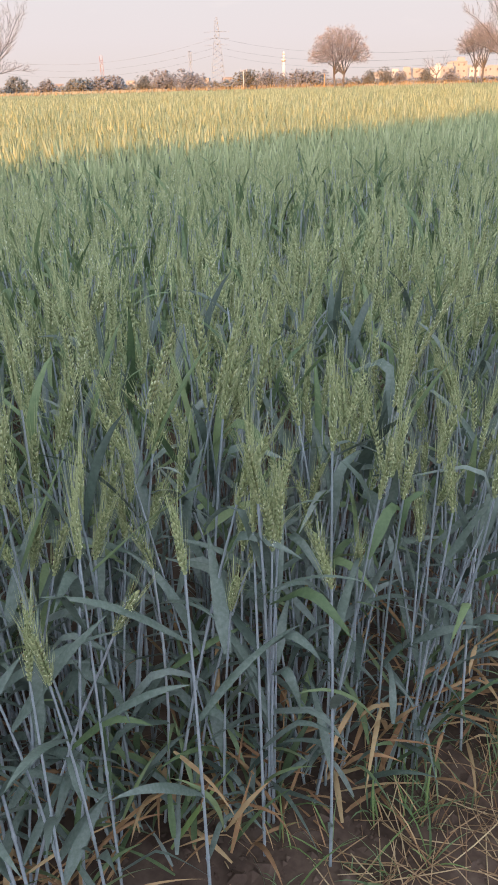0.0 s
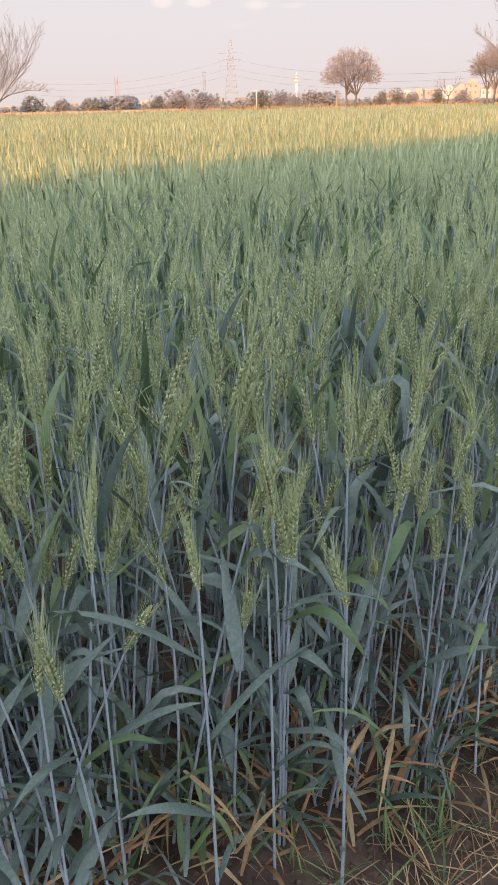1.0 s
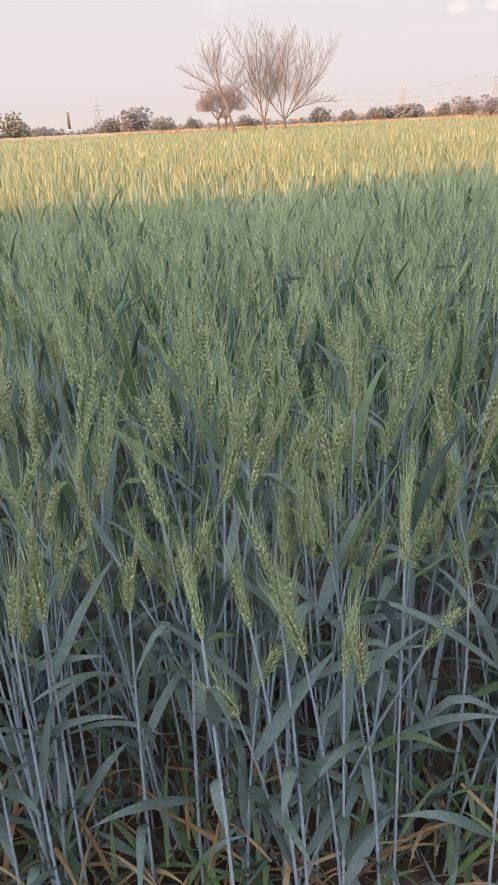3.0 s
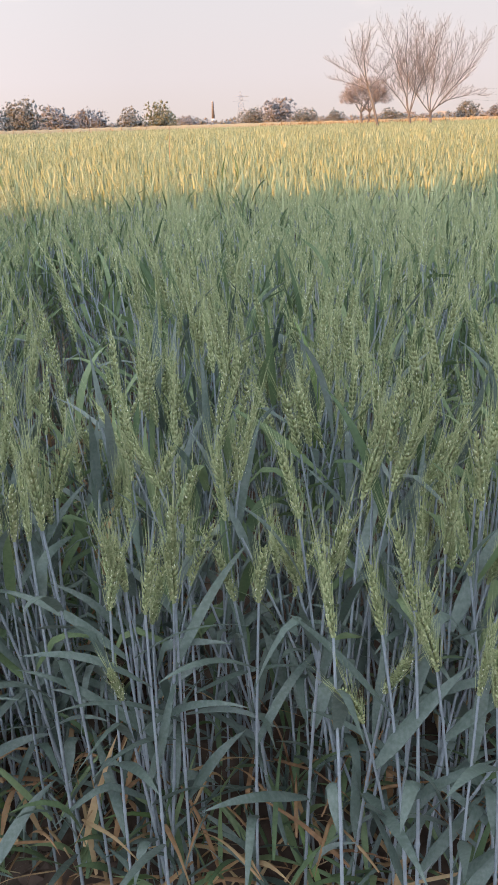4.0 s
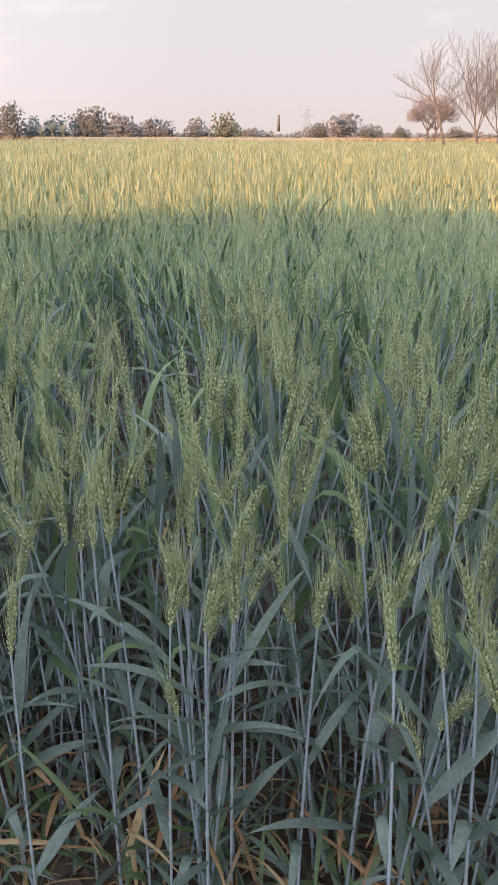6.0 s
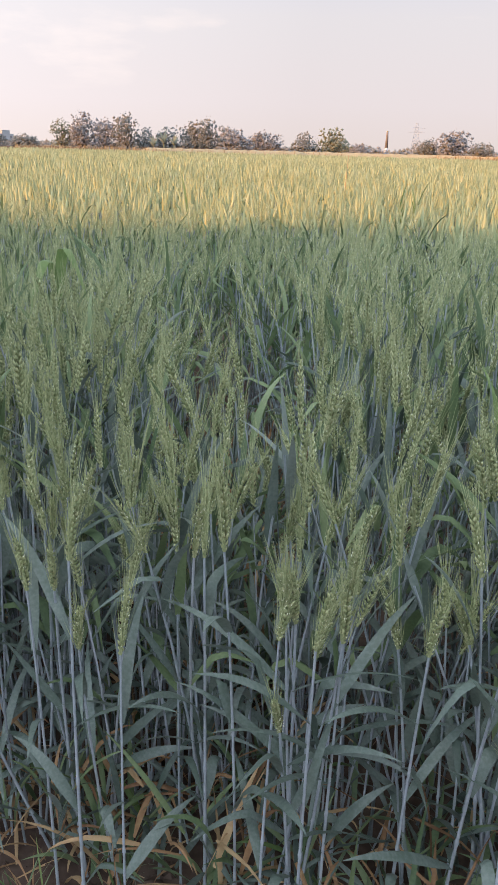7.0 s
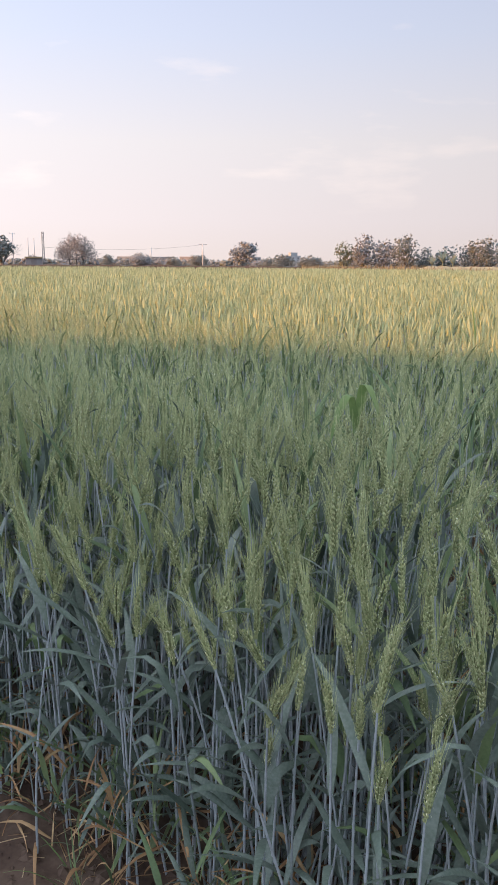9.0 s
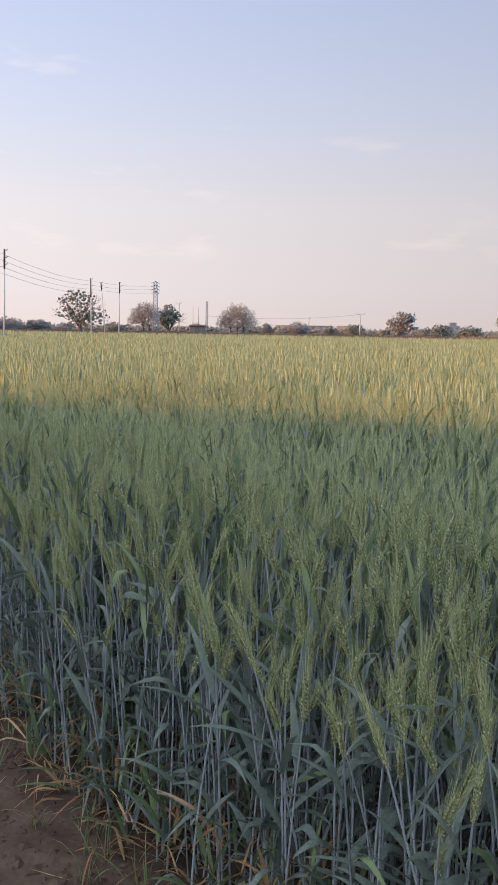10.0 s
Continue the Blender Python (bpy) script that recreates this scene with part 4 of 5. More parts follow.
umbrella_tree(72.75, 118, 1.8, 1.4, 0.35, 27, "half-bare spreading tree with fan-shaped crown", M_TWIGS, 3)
leafy_tree("acacia_tree", 61.1, 120, 1.5, 1.05, M_FOL_BROWN, 28, "round-headed tree with hazy brown foliage", 12, 1.0, 0.32, 0.21, 0.6, 640, twigs=True)

# trees and bushes of the belt: name, bearing, distance, top, half width (degrees), foliage, label, trunk
BELT = (
    ("tree", 3.85, 150, 0.95, 0.85, 1, "broad hazy brown tree before the village"), ("tree", -1.4, 160, 1.0, 0.7, 1, "round brown tree by the hedge"),
    ("tree", -9.0, 150, 0.95, 0.5, 0, "small dark round tree before the houses"), ("tree", 0.2, 210, 0.9, 0.7, 0, "hazy tree among far houses"),
    ("tree", 5.6, 215, 1.05, 0.8, 1, "hazy brown tree among far houses"), ("tree", 6.9, 220, 0.75, 0.6, 0, "low hazy tree among far houses"),
    ("tree", 9.2, 230, 0.7, 0.9, 1, "low brown tree of the far tree belt"), ("tree", 11.3, 230, 0.6, 0.9, 0, "low grey tree of the far tree belt"),
    ("bush", 15.1, 130, 0.85, 0.75, 0, "dark spiky bush at the field's far side"), ("bush", 13.2, 200, 0.55, 0.6, 1, "low brown bush of the far tree belt"),
    ("tree", 27.6, 165, 1.5, 0.95, 1, "tall hazy brown tree of the far belt"), ("tree", 29.3, 170, 0.95, 0.75, 0, "dark rounded tree of the far belt"),
    ("bush", 25.8, 165, 0.8, 0.7, 0, "dark bush of the far belt"), ("bush", 23.8, 190, 0.6, 0.6, 0, "low dark bush of the far belt"),
    ("bush", 20.0, 190, 0.6, 0.7, 0, "low grey bush behind the bare trees"), ("bush", 33.6, 200, 0.55, 0.7, 1, "low brown bush near the kiln"),
    ("tree", 35.5, 140, 1.6, 0.95, 2, "pale open-crowned tree with sparse leaves"), ("tree", 37.6, 140, 1.25, 0.85, 0, "dense dark-green rounded tree"),
    ("tree", 40.2, 150, 1.15, 0.9, 1, "pale brown open tree of the far belt"), ("tree", 42.3, 135, 1.3, 1.1, 1, "hazy brown broad tree of the far belt"),
    ("tree", 44.1, 120, 2.1, 0.95, 0, "large dense dark-green tree"), ("tree", 45.4, 122, 1.75, 0.85, 0, "dense grey-green tree in the clump"),
    ("tree", 46.9, 122, 1.35, 0.7, 0, "lower grey-green tree in the clump"), ("tree", 48.2, 120, 1.35, 0.6, 0, "lower dark tree in the clump"),
    ("tree", 49.6, 118, 2.3, 0.85, 0, "tall dense rounded tree in the clump"), ("tree", 51.0, 120, 1.85, 0.85, 1, "pale brownish tree in the clump"),
    ("tree", 52.5, 120, 2.1, 0.95, 1, "tall pale brownish open tree in the clump"), ("tree", 53.9, 120, 1.75, 0.6, 2, "pale green tree at the clump's end"),
    ("tree", 56.3, 190, 0.65, 0.8, 0, "low grey tree of the far belt"), ("tree", 58.2, 190, 0.75, 0.7, 0, "low grey tree by small houses"),
    ("tree", 59.2, 200, 0.6, 0.5, 0, "low grey tree by small houses"), ("tree", 66.0, 190, 0.7, 0.5, 0, "small dark tree by the brick houses"),
    ("tree", 68.3, 170, 0.85, 0.7, 1, "flat-topped hazy tree before far houses"), ("tree", 70.6, 170, 0.85, 0.35, 0, "narrow dark pointed tree"),
    ("bush", 75.6, 200, 0.5, 0.6, 1, "low brown bush near the hut"), ("bush", 81.5, 190, 0.45, 0.7, 0, "low grey bush of the far belt"),
    ("tree", 86.8, 180, 0.6, 0.8, 1, "low brown tree of the far belt"), ("tree", 88.6, 180, 0.7, 0.8, 1, "low brown tree of the far belt"),
    ("tree", 91.0, 180, 0.65, 0.9, 1, "low brown tree of the far belt"), ("tree", 64.2, 200, 0.7, 0.6, 0, "low grey tree behind brick houses"),
    ("bush", -3.4, 150, 0.75, 0.9, 1, "brown leafless hedge bush"), ("bush", -4.6, 150, 0.7, 0.8, 1, "brown leafless hedge bush"),
    ("bush", -2.2, 155, 0.7, 0.5, 1, "brown leafless hedge bush"), ("tree", -17.6, 110, 2.3, 1.1, 1, "hazy brown tree at the field's corner"),
    ("tree", -10.0, 200, 0.62, 0.40, 1, "small hazy tree before the houses"), ("tree", -11.6, 210, 0.78, 0.45, 0, "hazy grey tree between houses"),
    ("tree", -13.2, 205, 0.70, 0.42, 1, "brown open tree before the houses"), ("tree", -8.0, 200, 0.66, 0.42, 0, "small grey tree beside the houses"),
)
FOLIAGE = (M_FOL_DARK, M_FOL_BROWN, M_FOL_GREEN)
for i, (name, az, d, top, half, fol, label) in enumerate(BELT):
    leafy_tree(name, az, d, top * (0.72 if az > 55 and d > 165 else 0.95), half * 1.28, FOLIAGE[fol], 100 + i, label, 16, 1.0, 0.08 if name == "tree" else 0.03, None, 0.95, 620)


def banana_plant(az, d, h, seed):
    r = np.random.default_rng(seed)
    root = thing("banana_plant", around(az, d), "banana plant with broad pale drooping leaves before the trees", "banana plant")
    part("trunk", mesh_of("trunk", *tube([(0, 0, -0.1), (0, 0, h * 0.3), (0, 0, h * 0.55)], [0.14, 0.12, 0.08], 7), [M_FOL_GREEN]), root)
    for i in range(8):
        v, t = leaf_mesh(np.array([0, 0, h * 0.5]), i * 0.785 + r.normal(0, 0.2), h * r.uniform(0.45, 0.62), 0.42, r.uniform(8, 38), r.uniform(40, 90), 7, 0, r.uniform(-30, 30))
        part("leaf", mesh_of("banana_leaf", v, t, [M_FOL_GREEN]), root)


for k, (az, d, h) in enumerate(((46.4, 114, 3.0), (47.1, 115, 3.4), (47.8, 113, 2.7))):
    banana_plant(az, d, h, 140 + k)


def make_far_woods():
    """The low unbroken belt of trees and scrub on the skyline, and scrub along the field's far bank."""
    r = np.random.default_rng(61)
    vs, ms = [], []
    for az in np.arange(-26, 104, 0.16):
        d = r.uniform(255, 330)
        low = 0.55 if -16.5 < az < -7.5 else 1.0
        h = low * d * math.tan(radians(0.13 + 0.30 * abs(noise.noise((az * 0.35, 0, 0))) + 0.10 * r.random())) + EYE_Z
        c = around(az + r.normal(0, 0.1), d)
        v, t = leaf_cloud(r, [((c.x, c.y, h * 0.5, r.uniform(1.2, 2.4), h * 0.52), 1.0)], 14, 0.55)
        v[:, 2] = np.clip(v[:, 2], 0.0, None)
        vs.append((v, t, int(r.random() < 0.45)))
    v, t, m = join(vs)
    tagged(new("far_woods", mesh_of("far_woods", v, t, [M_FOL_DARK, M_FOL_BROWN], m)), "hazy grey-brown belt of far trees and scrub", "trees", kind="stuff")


def make_banks():
    """Low earth banks with dry grass at the field's far side."""
    r = np.random.default_rng(67)
    for az0, az1, d0, d1, h, mat, label in ((2, 30, 96, 126, 1.08, M_REED, "low earth bank with dry brown grass"), (24, 40, 127, 114, 1.14, M_REED, "low earth bank with dry grass"),
                                            (36, 50, 117, 104, 1.15, M_REED, "earth bank with tall dry grass"), (46, 101, 104, 104, 0.98, M_SOIL, "low bare earth bank beyond the wheat"),
                                            (-26, 2, 105, 118, 0.9, M_REED, "low grassy bank beyond the wheat")):
        n = 160
        v, t = [], []
        for i in range(n + 1):
            k = i / n
            d = d0 + (d1 - d0) * k
            top = (h + 0.10 * noise.noise((k * 30, d0, 0)) + 0.05 * r.random()) * min(1.0, 8 * k, 8 * (1 - k))
            for dd, z in ((-1.2, 0.0), (-0.45, top * 0.8), (0.0, top), (0.6, top * 0.9), (1.6, 0.0)):
                p = around(az0 + (az1 - az0) * k, d + dd, z)
                v.append(p[:])
        for i in range(n):
            for j in range(4):
                a = 5 * i + j
                t += [(a, a + 5, a + 6), (a, a + 6, a + 1)]
        tagged(new("earth_bank", mesh_of("earth_bank", v, t, [mat])), label, "bank", kind="structure")


def make_bank_grass():
    """Dry grass standing on the banks."""
    r = np.random.default_rng(71)
    vs = []
    for i in range(4200):
        az = r.uniform(-25, 57)
        d = np.interp(az, (-26, 2, 2.1, 30, 34, 50, 57), (105, 118, 96, 124, 120, 104, 100)) + r.normal(0, 0.8)
        c = around(az, d, 0.55)
        h, w = r.uniform(0.35, 0.85), r.uniform(0.04, 0.12)
        o = around(az - 90, w)
        vs.append([(c.x - o.x, c.y - o.y, c.z), (c.x + o.x, c.y + o.y, c.z), (c.x + r.normal(0, 0.15), c.y + r.normal(0, 0.15), c.z + h)])
    v = np.array(vs).reshape(-1, 3)
    tagged(new("dry_grass", mesh_of("dry_grass", v, np.arange(len(v)).reshape(-1, 3), [M_REED])), "dry brown grass along the far banks", "grass", kind="stuff")


make_far_woods()
make_banks()
make_bank_grass()


# ---------------------------------------------------------------- village
def house(az, d, w, h, mat, seed, label, storeys=1, roof_room=False):
    """A flat-roofed house: walls, parapet, door and windows let into the front, and here and there a roof room."""
    r = np.random.default_rng(seed)
    m = pose(*around(az, d), 0, 0, az + r.uniform(-25, 25))
    root = thing("house", m, label, "house")
    dep = w * 0.6
    v, t = box(-w / 2, w / 2, 0, dep, 0, h)
    part("wall", mesh_of("wall", v, t, [mat]), root)
    pieces = [(*box(-w / 2 - 0.08, w / 2 + 0.08, -0.08, 0.12, h + 0.003, h + 0.5), 0), (*box(-w / 2 - 0.08, w / 2 + 0.08, dep - 0.12, dep + 0.08, h + 0.003, h + 0.5), 0),
              (*box(-w / 2 - 0.08, -w / 2 + 0.12, 0.12, dep - 0.12, h + 0.003, h + 0.5), 0), (*box(w / 2 - 0.12, w / 2 + 0.08, 0.12, dep - 0.12, h + 0.003, h + 0.5), 0)]
    v, t, k = join(pieces)
    part("parapet", mesh_of("parapet", v, t, [mat]), root)
    sh = h / storeys
    for s in range(storeys):
        n = max(2, int(w / 3))
        for i in range(n):
            x = -w / 2 + w * (i + 0.5) / n
            if s == 0 and i == n // 2:
                v, t = box(x - 0.5, x + 0.5, -0.03, 0.02, 0.05, 2.1)
                part("door", mesh_of("door", v, t, [M_DARK]), root)
                continue
            z = s * sh + sh * 0.4
            win = part("window", mesh_of("window", *box(x - 0.55, x + 0.55, -0.04, 0.02, z, z + 1.2), [M_DARK]), root)
            part("sill", mesh_of("sill", *box(x - 0.65, x + 0.65, -0.14, 0.0, z - 0.1, z - 0.005), [M_CONCRETE]), win)
    if roof_room:
        v, t = box(-w * 0.1, w * 0.35, dep * 0.3, dep * 0.95, h + 0.004, h + 2.6)
        part("roof_room", mesh_of("roof_room", v, t, [mat]), root)
    return root


VILLAGE = (
    (-8.3, 235, 11, 3.6, 0, 1, 0), (-10.2, 240, 13, 3.8, 0, 1, 1), (-11.2, 225, 9, 4.2, 0, 1, 0), (-12.9, 235, 12, 4.6, 0, 1, 1), (-13.6, 245, 12, 6.2, 0, 2, 1), (-14.6, 230, 10, 4.0, 2, 1, 0),
    (-15.8, 240, 12, 4.6, 0, 1, 0), (-0.4, 250, 12, 3.0, 2, 1, 0), (1.4, 260, 10, 3.6, 1, 1, 0), (3.0, 265, 9, 3.6, 0, 1, 0), (7.8, 262, 11, 3.4, 0, 1, 0), (9.9, 268, 9, 3.0, 0, 1, 0),
    (12.6, 270, 10, 3.0, 1, 1, 0), (16.6, 270, 12, 2.6, 0, 1, 0), (18.7, 268, 9, 2.8, 1, 1, 0), (20.8, 270, 9, 2.4, 0, 1, 0), (55.8, 240, 10, 2.6, 0, 1, 0), (57.4, 245, 12, 3.8, 0, 1, 1), (60.0, 250, 10, 3.2, 0, 1, 0),
    (-8.9, 280, 9, 4.4, 0, 1, 0), (-9.6, 270, 8, 4.9, 2, 1, 0), (-10.7, 285, 9, 4.6, 0, 1, 0), (-12.2, 280, 9, 5.2, 2, 1, 1), (-13.1, 275, 8, 5.0, 0, 1, 0), (-14.1, 285, 9, 5.6, 0, 1, 0), (-15.2, 280, 9, 4.8, 0, 1, 0),
    (65.0, 215, 12, 2.9, 1, 1, 0), (66.7, 215, 13, 2.8, 1, 1, 0), (67.6, 225, 9, 2.7, 1, 1, 0), (69.4, 240, 11, 3.0, 0, 1, 0), (86.6, 190, 8, 2.2, 2, 1, 0), (88.9, 195, 10, 2.4, 1, 1, 0),
)
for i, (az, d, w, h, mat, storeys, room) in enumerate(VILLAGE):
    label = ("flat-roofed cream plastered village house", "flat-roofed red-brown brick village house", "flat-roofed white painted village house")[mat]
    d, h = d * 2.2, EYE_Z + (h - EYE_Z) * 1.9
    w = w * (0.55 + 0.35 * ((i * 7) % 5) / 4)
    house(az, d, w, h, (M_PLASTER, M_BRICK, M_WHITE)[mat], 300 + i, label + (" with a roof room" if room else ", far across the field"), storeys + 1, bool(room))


def hut(az, d):
    root = thing("hut", pose(*around(az, d), 0, 0, az), "small dark mud hut at the field's far side", "hut")
    part("wall", mesh_of("wall", *box(-1.2, 1.2, 0, 2, 0, 1.9), [M_BRICK]), root)
    part("roof", mesh_of("roof", *box(-1.35, 1.35, -0.2, 2.2, 1.905, 2.1), [M_REED]), root)
    part("door", mesh_of("door", *box(-0.4, 0.4, -0.03, 0.02, 0, 1.6), [M_DARK]), root)


hut(75.6, 128)


# ---------------------------------------------------------------- towers, poles and wires
def top_z(el, d):
    return EYE_Z + d * math.tan(radians(el))


def minaret(az, d, el):
    h = top_z(el, d)
    root = thing("minaret", around(az, d), "slim white minaret rising over the village", "minaret")
    s = h / 20
    part("shaft", mesh_of("shaft", *tube([(0, 0, 0), (0, 0, h * 0.72)], [1.0 * s, 0.85 * s], 10), [M_WHITE]), root)
    part("balcony", mesh_of("balcony", *tube([(0, 0, h * 0.72), (0, 0, h * 0.74), (0, 0, h * 0.78)], [0.9 * s, 1.4 * s, 1.4 * s], 10), [M_WHITE]), root)
    part("lantern", mesh_of("lantern", *tube([(0, 0, h * 0.78), (0, 0, h * 0.90)], [0.75 * s, 0.7 * s], 10), [M_WHITE]), root)
    part("dome", mesh_of("dome", *tube([(0, 0, h * 0.90), (0, 0, h * 0.93), (0, 0, h * 0.965), (0, 0, h)], [0.8 * s, 0.85 * s, 0.45 * s, 0.03], 10), [M_WHITE]), root)


def lattice(name, az, d, el, base, top, bays, label, arms=(), mats=None, r=0.07):
    """A square lattice mast: four legs, rings and braces in each bay, and cross-arms."""
    h = top_z(el, d)
    root = thing(name, pose(*around(az, d), 0, 0, az), label, "mast")
    mats = mats or [M_STEEL]
    for sx, sy in ((-1, -1), (1, -1), (1, 1), (-1, 1)):
        part("leg", mesh_of("leg", *tube([(sx * base, sy * base, 0), (sx * top, sy * top, h)], [r, r * 0.8], 4), [mats[0]]), root)
    for i in range(bays):
        pieces = []
        z0, z1 = h * i / bays, h * (i + 1) / bays
        w0, w1 = base + (top - base) * i / bays, base + (top - base) * (i + 1) / bays
        c = ((-1, -1), (1, -1), (1, 1), (-1, 1))
        for k in range(4):
            a, b = c[k], c[(k + 1) % 4]
            pieces.append((*tube([(a[0] * w0, a[1] * w0, z0), (b[0] * w1, b[1] * w1, z1)], [r * 0.6] * 2, 3), 0))
            pieces.append((*tube([(b[0] * w0, b[1] * w0, z0), (a[0] * w1, a[1] * w1, z1)], [r * 0.6] * 2, 3), 0))
            pieces.append((*tube([(a[0] * w1, a[1] * w1, z1), (b[0] * w1, b[1] * w1, z1)], [r * 0.6] * 2, 3), 0))
        v, t, m = join(pieces)
        part("bracing", mesh_of("bracing", v, t, [mats[i % len(mats)]]), root)
    for f, l in arms:
        part("cross_arm", mesh_of("cross_arm", *tube([(-l, 0, h * f), (0, 0, h * f + 0.25), (l, 0, h * f)], [r * 0.8, r * 1.6, r * 0.8], 4), [mats[0]]), root)
    return root


def pole(az, d, el, r0, mat, label, arms=(), lean=0.0, dark=0.0):
    """A power pole; dark: the share of its height, from the top, that is darker and holds the wires."""
    h = top_z(el, d)
    root = thing("utility_pole", pose(*around(az, d), 0, lean, az), label, "pole")
    z = h * (1 - dark)
    part("shaft", mesh_of("shaft", *tube([(0, 0, -0.3), (0, 0, z * 0.5), (0, 0, z)], [r0, r0 * 0.85, r0 * 0.72], 6), [mat]), root)
    if dark:
        head = part("pole_head", mesh_of("pole_head", *tube([(0, 0, z + 0.003), (0, 0, h)], [r0 * 0.95, r0 * 0.9], 6), [M_POLE_TOP]), root, "dark upper length")
        for f in (0.02, 0.38, 0.72):
            q = h - (h - z) * f - 0.06
            part("insulator", mesh_of("insulator", *tube([(r0, 0, q), (r0 + 0.06, 0, q + 0.02), (r0 + 0.12, 0, q + 0.1)], [0.03, 0.05, 0.03], 6), [M_WHITE]), head)
    for f, l in arms:
        arm = part("cross_arm", mesh_of("cross_arm", *box(-l, l, -0.04, 0.04, h * f + 0.05, h * f + 0.12), [M_STEEL]), root)
        for x in (-l * 0.9, l * 0.9):
            part("insulator", mesh_of("insulator", *tube([(x, 0, h * f + 0.122), (x, 0, h * f + 0.2), (x, 0, h * f + 0.34)], [0.03, 0.06, 0.03], 6), [M_WHITE]), arm)
    return root


def wire(p, q, sag, r, label):
    s = np.linspace(0, 1, 17)[:, None]
    pts = np.array(p[:]) * (1 - s) + np.array(q[:]) * s - np.array([0, 0, 1.0]) * sag * 4 * s * (1 - s)
    tagged(new("overhead_wire", mesh_of("overhead_wire", *tube(pts, [r] * 17, 3), [M_WIRE])), label, "wire", "overhead wires")


minaret(-2.32, 260, 1.95)
lattice("pylon", 2.02, 300, 4.0, 2.6, 0.35, 12, "tall grey lattice power pylon beyond the village", ((0.80, 4.2), (0.71, 4.2), (0.62, 4.2)), r=0.055)
lattice("radio_mast", 9.6, 260, 1.95, 0.5, 0.4, 8, "red and white lattice radio mast beyond the trees", (), [M_RED, M_WHITE], r=0.055)
lattice("radio_mast", 3.82, 280, 2.1, 0.45, 0.4, 9, "thin grey radio mast behind a tree", ((0.97, 0.9),), r=0.06)
lattice("pylon", 30.0, 420, 1.9, 2.6, 0.4, 9, "faint grey lattice pylon on the skyline", ((0.85, 4.0), (0.72, 4.0)), r=0.07)
lattice("lattice_pole", 78.65, 105, 3.25, 0.34, 0.22, 14, "steel lattice power pole with cross-arms", ((0.99, 0.55), (0.93, 0.55), (0.87, 0.55), (0.81, 0.5)), r=0.045)
lattice("lattice_pole", 74.95, 118, 2.0, 0.17, 0.13, 12, "slim grey lattice power pole beyond the field", (), [M_BRICK], r=0.045)
pole(89.2, 55, 5.25, 0.075, M_PALE, "pale power pole with a dark top beside the field", (), 1.5, 0.20)
pole(83.2, 85, 3.45, 0.085, M_PALE, "pale power pole with a dark top behind the feathery tree", (), 0.0, 0.30)
pole(82.2, 95, 3.20, 0.085, M_PALE, "pale power pole with a dark leaning top and lamp bracket", (), -4.0, 0.14)
pole(81.25, 98, 3.25, 0.09, M_PALE, "slender pale power pole with a dark top across the field", (), 1.0, 0.20)
pole(76.9, 190, 1.9, 0.16, M_CONCRETE, "far grey power pole", ((0.96, 0.6),))
pole(75.9, 200, 1.6, 0.14, M_CONCRETE, "far grey power pole")
pole(75.5, 205, 1.6, 0.14, M_CONCRETE, "far grey power pole")
pole(63.9, 150, 1.32, 0.14, M_CONCRETE, "grey power pole with cross-arm before brick houses", ((0.97, 0.8),))
pole(67.6, 170, 1.05, 0.14, M_CONCRETE, "short grey pole before far houses", (), 3.0)
pole(0.35, 130, 0.9, 0.10, M_CONCRETE, "pale wooden post at the field's far side", ((0.92, 0.5),))
pole(-5.0, 90, 0.55, 0.08, M_STRAW, "short pale wooden post in the wheat")
a, b, c = around(89.2, 55), around(83.2, 85), around(78.65, 105)
za, zb, zc = top_z(5.2, 55), top_z(3.45, 85), top_z(3.25, 105)
far_left = around(97, 38)
for k in range(4):
    dz = 0.25 + 0.42 * k
    wire(Vector((far_left.x, far_left.y, top_z(7.5, 38) - dz)), Vector((a.x, a.y, za - dz)), 0.25, 0.012, "thin sagging overhead power wire")
    wire(Vector((a.x, a.y, za - dz)), Vector((b.x, b.y, zb - dz)), 0.35, 0.012, "thin sagging overhead power wire")
    if k < 3:
        wire(Vector((b.x, b.y, zb - dz)), Vector((c.x, c.y, zc - 0.15 - dz)), 0.25, 0.012, "thin sagging overhead power wire")
for el0, el1, e2 in ((2.55, 1.95, 1.75), (2.0, 1.62, 1.45), (1.6, 1.25, 1.1)):
    wire(around(2.02, 300, top_z(el0 + 0.3, 300)), around(-19, 150, top_z(el1, 150)), 3.0, 0.02, "long overhead power wire over the fields")
    wire(around(2.02, 300, top_z(el0 + 0.3, 300)), around(16, 330, top_z(e2, 330)), 4.0, 0.022, "long overhead power wire over the fields")
wire(around(63.9, 150, top_z(1.28, 150)), around(74.95, 118, top_z(1.0, 118)), 0.6, 0.015, "thin overhead wire between field poles")


def kiln_chimney(az, d, el):
    h = top_z(el, d)
    root = thing("kiln_chimney", around(az, d), "tapering brick kiln chimney, pale below and dark above", "chimney")
    part("base", mesh_of("base", *tube([(0, 0, 0), (0, 0, h * 0.35)], [0.62, 0.55], 12), [M_WHITE]), root, "pale lower length")
    part("stack", mesh_of("stack", *tube([(0, 0, h * 0.353), (0, 0, h * 0.9), (0, 0, h)], [0.54, 0.36, 0.34], 12), [M_DARK]), root)
    part("rim", mesh_of("rim", *tube([(0, 0, h * 1.003), (0, 0, h * 1.02)], [0.42, 0.42], 12), [M_CONCRETE]), root)


kiln_chimney(31.92, 290, 1.33)


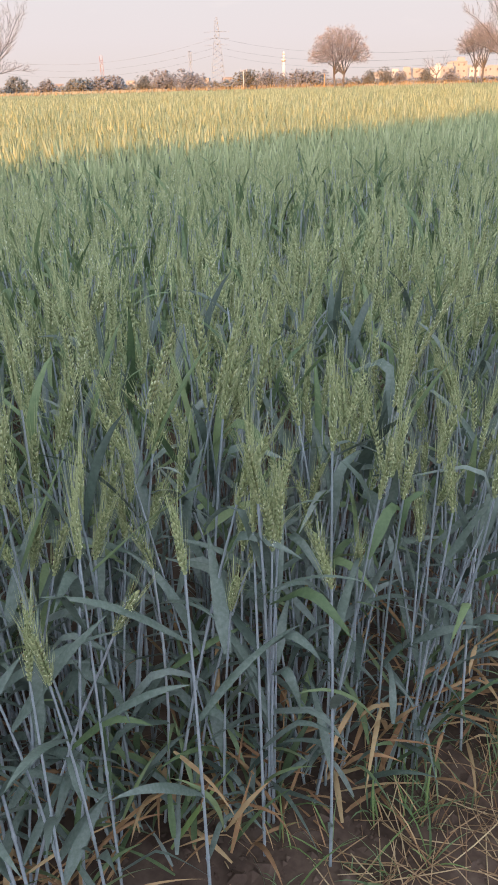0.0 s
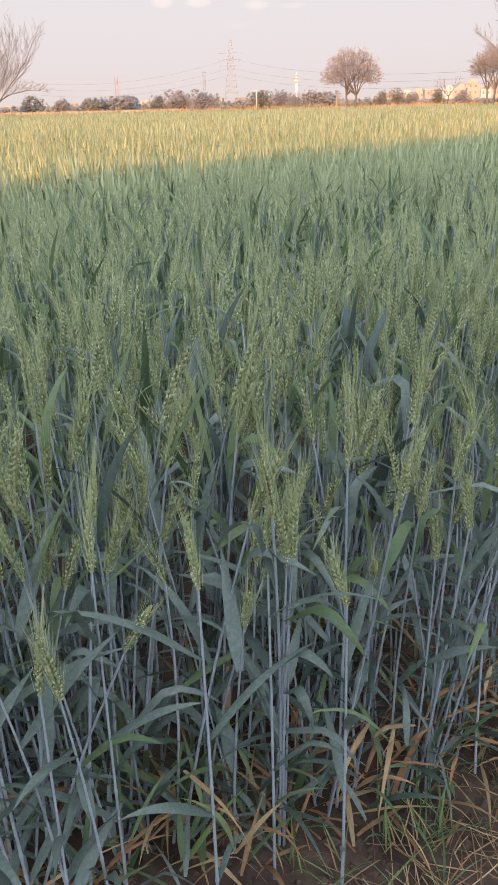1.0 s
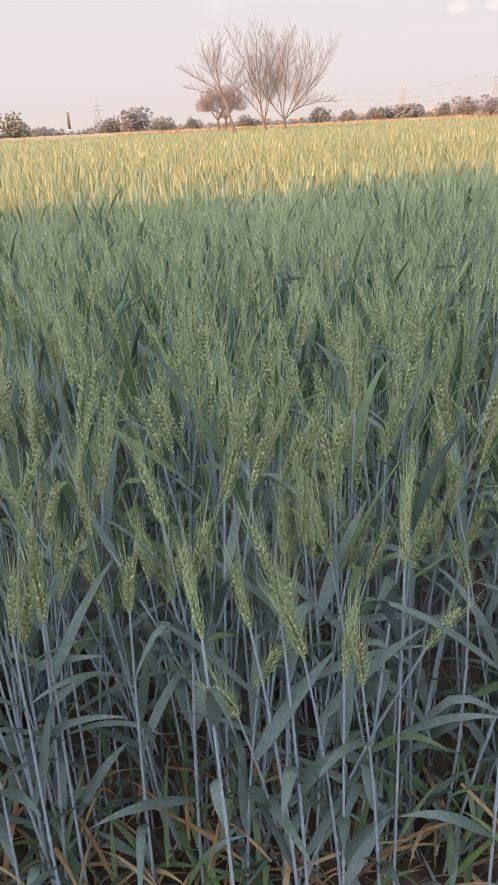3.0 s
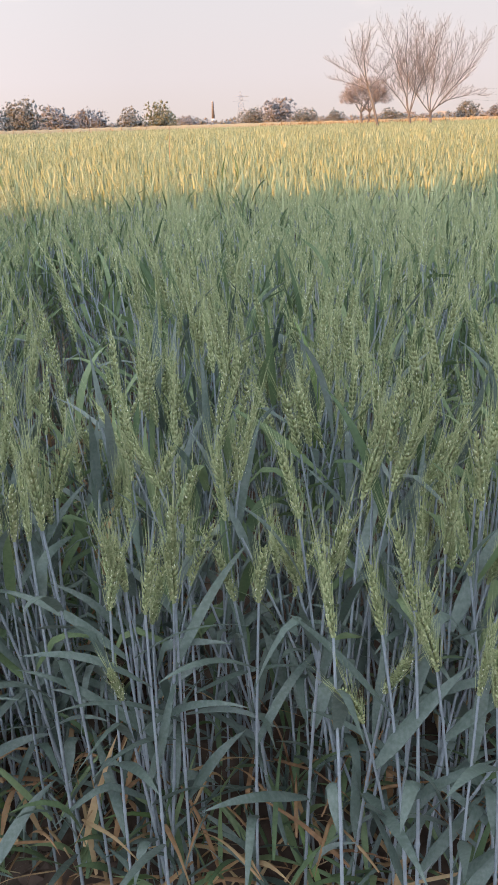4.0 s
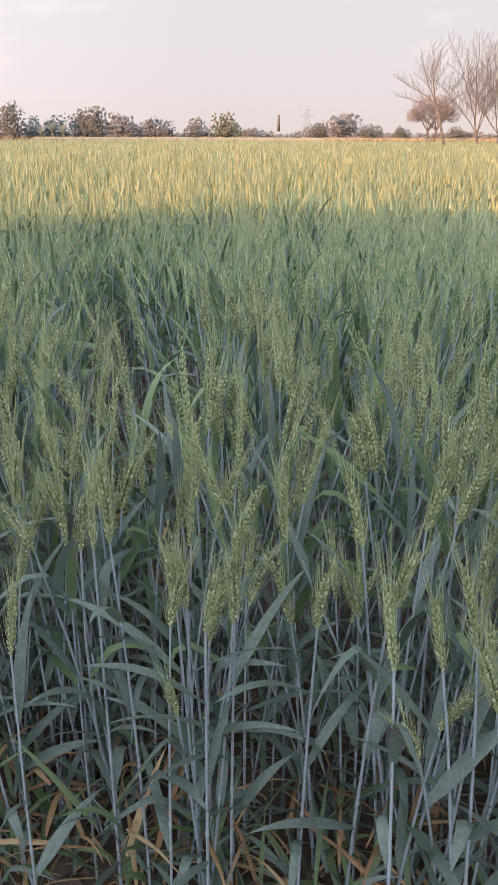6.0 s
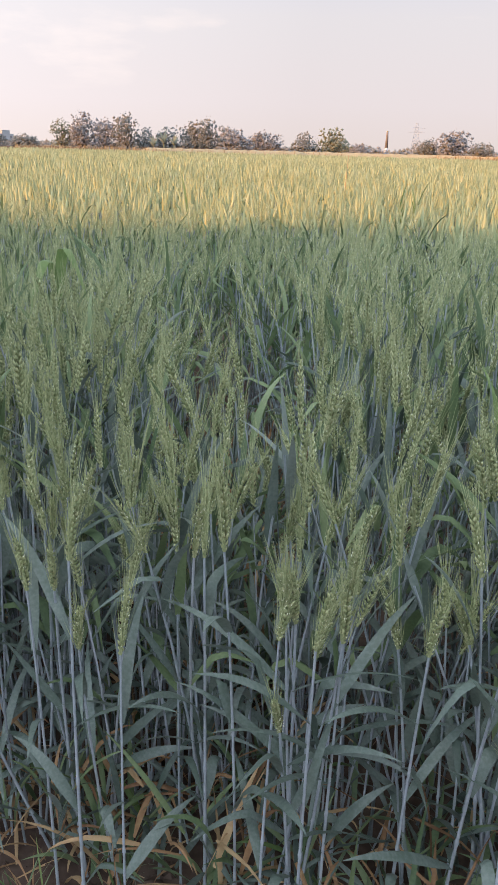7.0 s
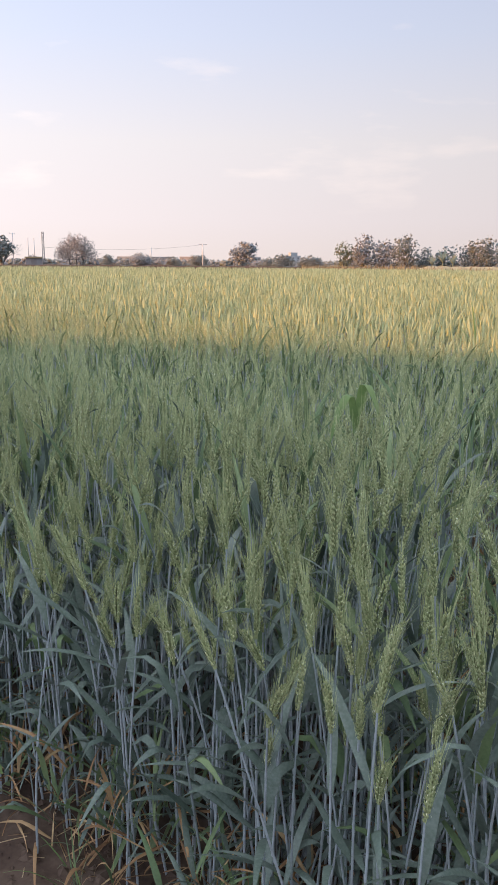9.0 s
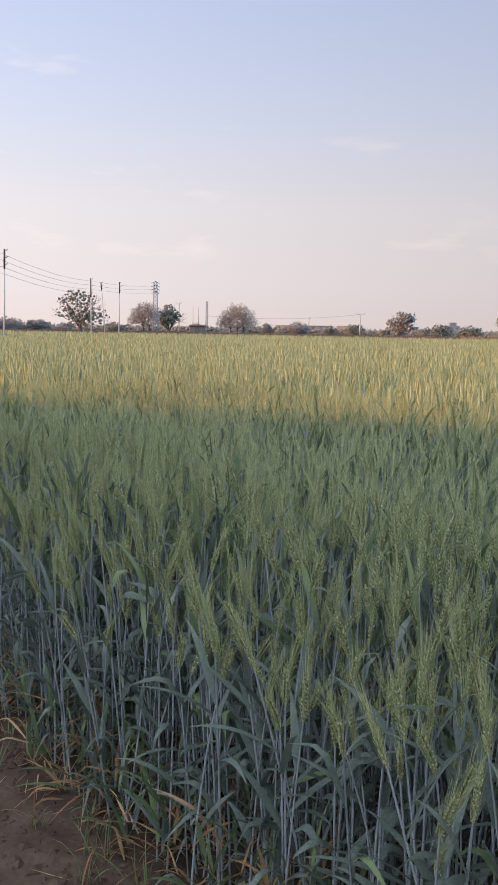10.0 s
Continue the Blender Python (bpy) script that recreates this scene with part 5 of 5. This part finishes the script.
# ---------------------------------------------------------------- single tall growths in the crop
def tall_grass(x, y, h, blades, mat, label, seed, name="tall_grass"):
    """A stalk that stands over the wheat, with broad drooping blades: (height share, bearing, length, width, up, droop)."""
    r = np.random.default_rng(seed)
    root = thing(name, (x, y, 0), label, "grass")
    part("stalk", mesh_of("stalk", *tube(axis_point(np.linspace(0, 1, 8), h, 0.03), np.linspace(0.004, 0.002, 8), 6), [mat]), root)
    for s, az, l, w, up, droop, kink in blades:
        part("blade", mesh_of("blade", *leaf_mesh(axis_point([s], h, 0.03)[0], az, l, w, up, droop, 14, kink, r.uniform(-40, 40), 1.3), [mat]), root)


tall_grass(-2.33, 1.43, 0.87, ((0.95, 5.0, 0.36, 0.036, 8, 40, 120), (0.98, 6.2, 0.38, 0.038, 6, 40, 115), (0.7, 1.6, 0.3, 0.02, 15, 60, 0), (0.5, 4.4, 0.3, 0.02, 20, 60, 0)), M_YLEAF, "tall green grass with broad drooping blades over the wheat", 5)
tall_grass(-1.62, 1.50, 0.72, ((0.9, 3.6, 0.34, 0.018, 15, 160, 0), (0.8, 0.6, 0.34, 0.018, 20, 140, 0), (0.6, 2.2, 0.32, 0.016, 20, 130, 0)), M_LEAF, "arching green blades in a thin patch of the crop", 6)
tall_grass(-0.80, 1.35, 0.84, ((0.9, 2.4, 0.22, 0.012, 20, 60, 0), (0.75, 5.2, 0.26, 0.012, 20, 90, 0)), M_YLEAF, "bright green grass stalk among the wheat", 7)
for k, (x, y) in enumerate(((-3.9, 3.55), (-3.1, 4.75), (-3.45, 5.6), (-5.6, 2.4))):
    r = np.random.default_rng(80 + k)
    tall_grass(x, y, 0.95, [(s, r.uniform(0, 6.28), r.uniform(0.2, 0.34), 0.014, r.uniform(4, 25), r.uniform(10, 60), 0) for s in np.linspace(0.45, 0.95, 9)], M_YLEAF, "yellow-green grass clump standing in the sunlit wheat", 80 + k)
tall_grass(-5.05, 6.95, 1.28, ((0.97, 0.3, 0.12, 0.006, 10, 30, 0),), M_STRAW, "pale dry reed stalk standing over the wheat", 90, "dry_stalk")
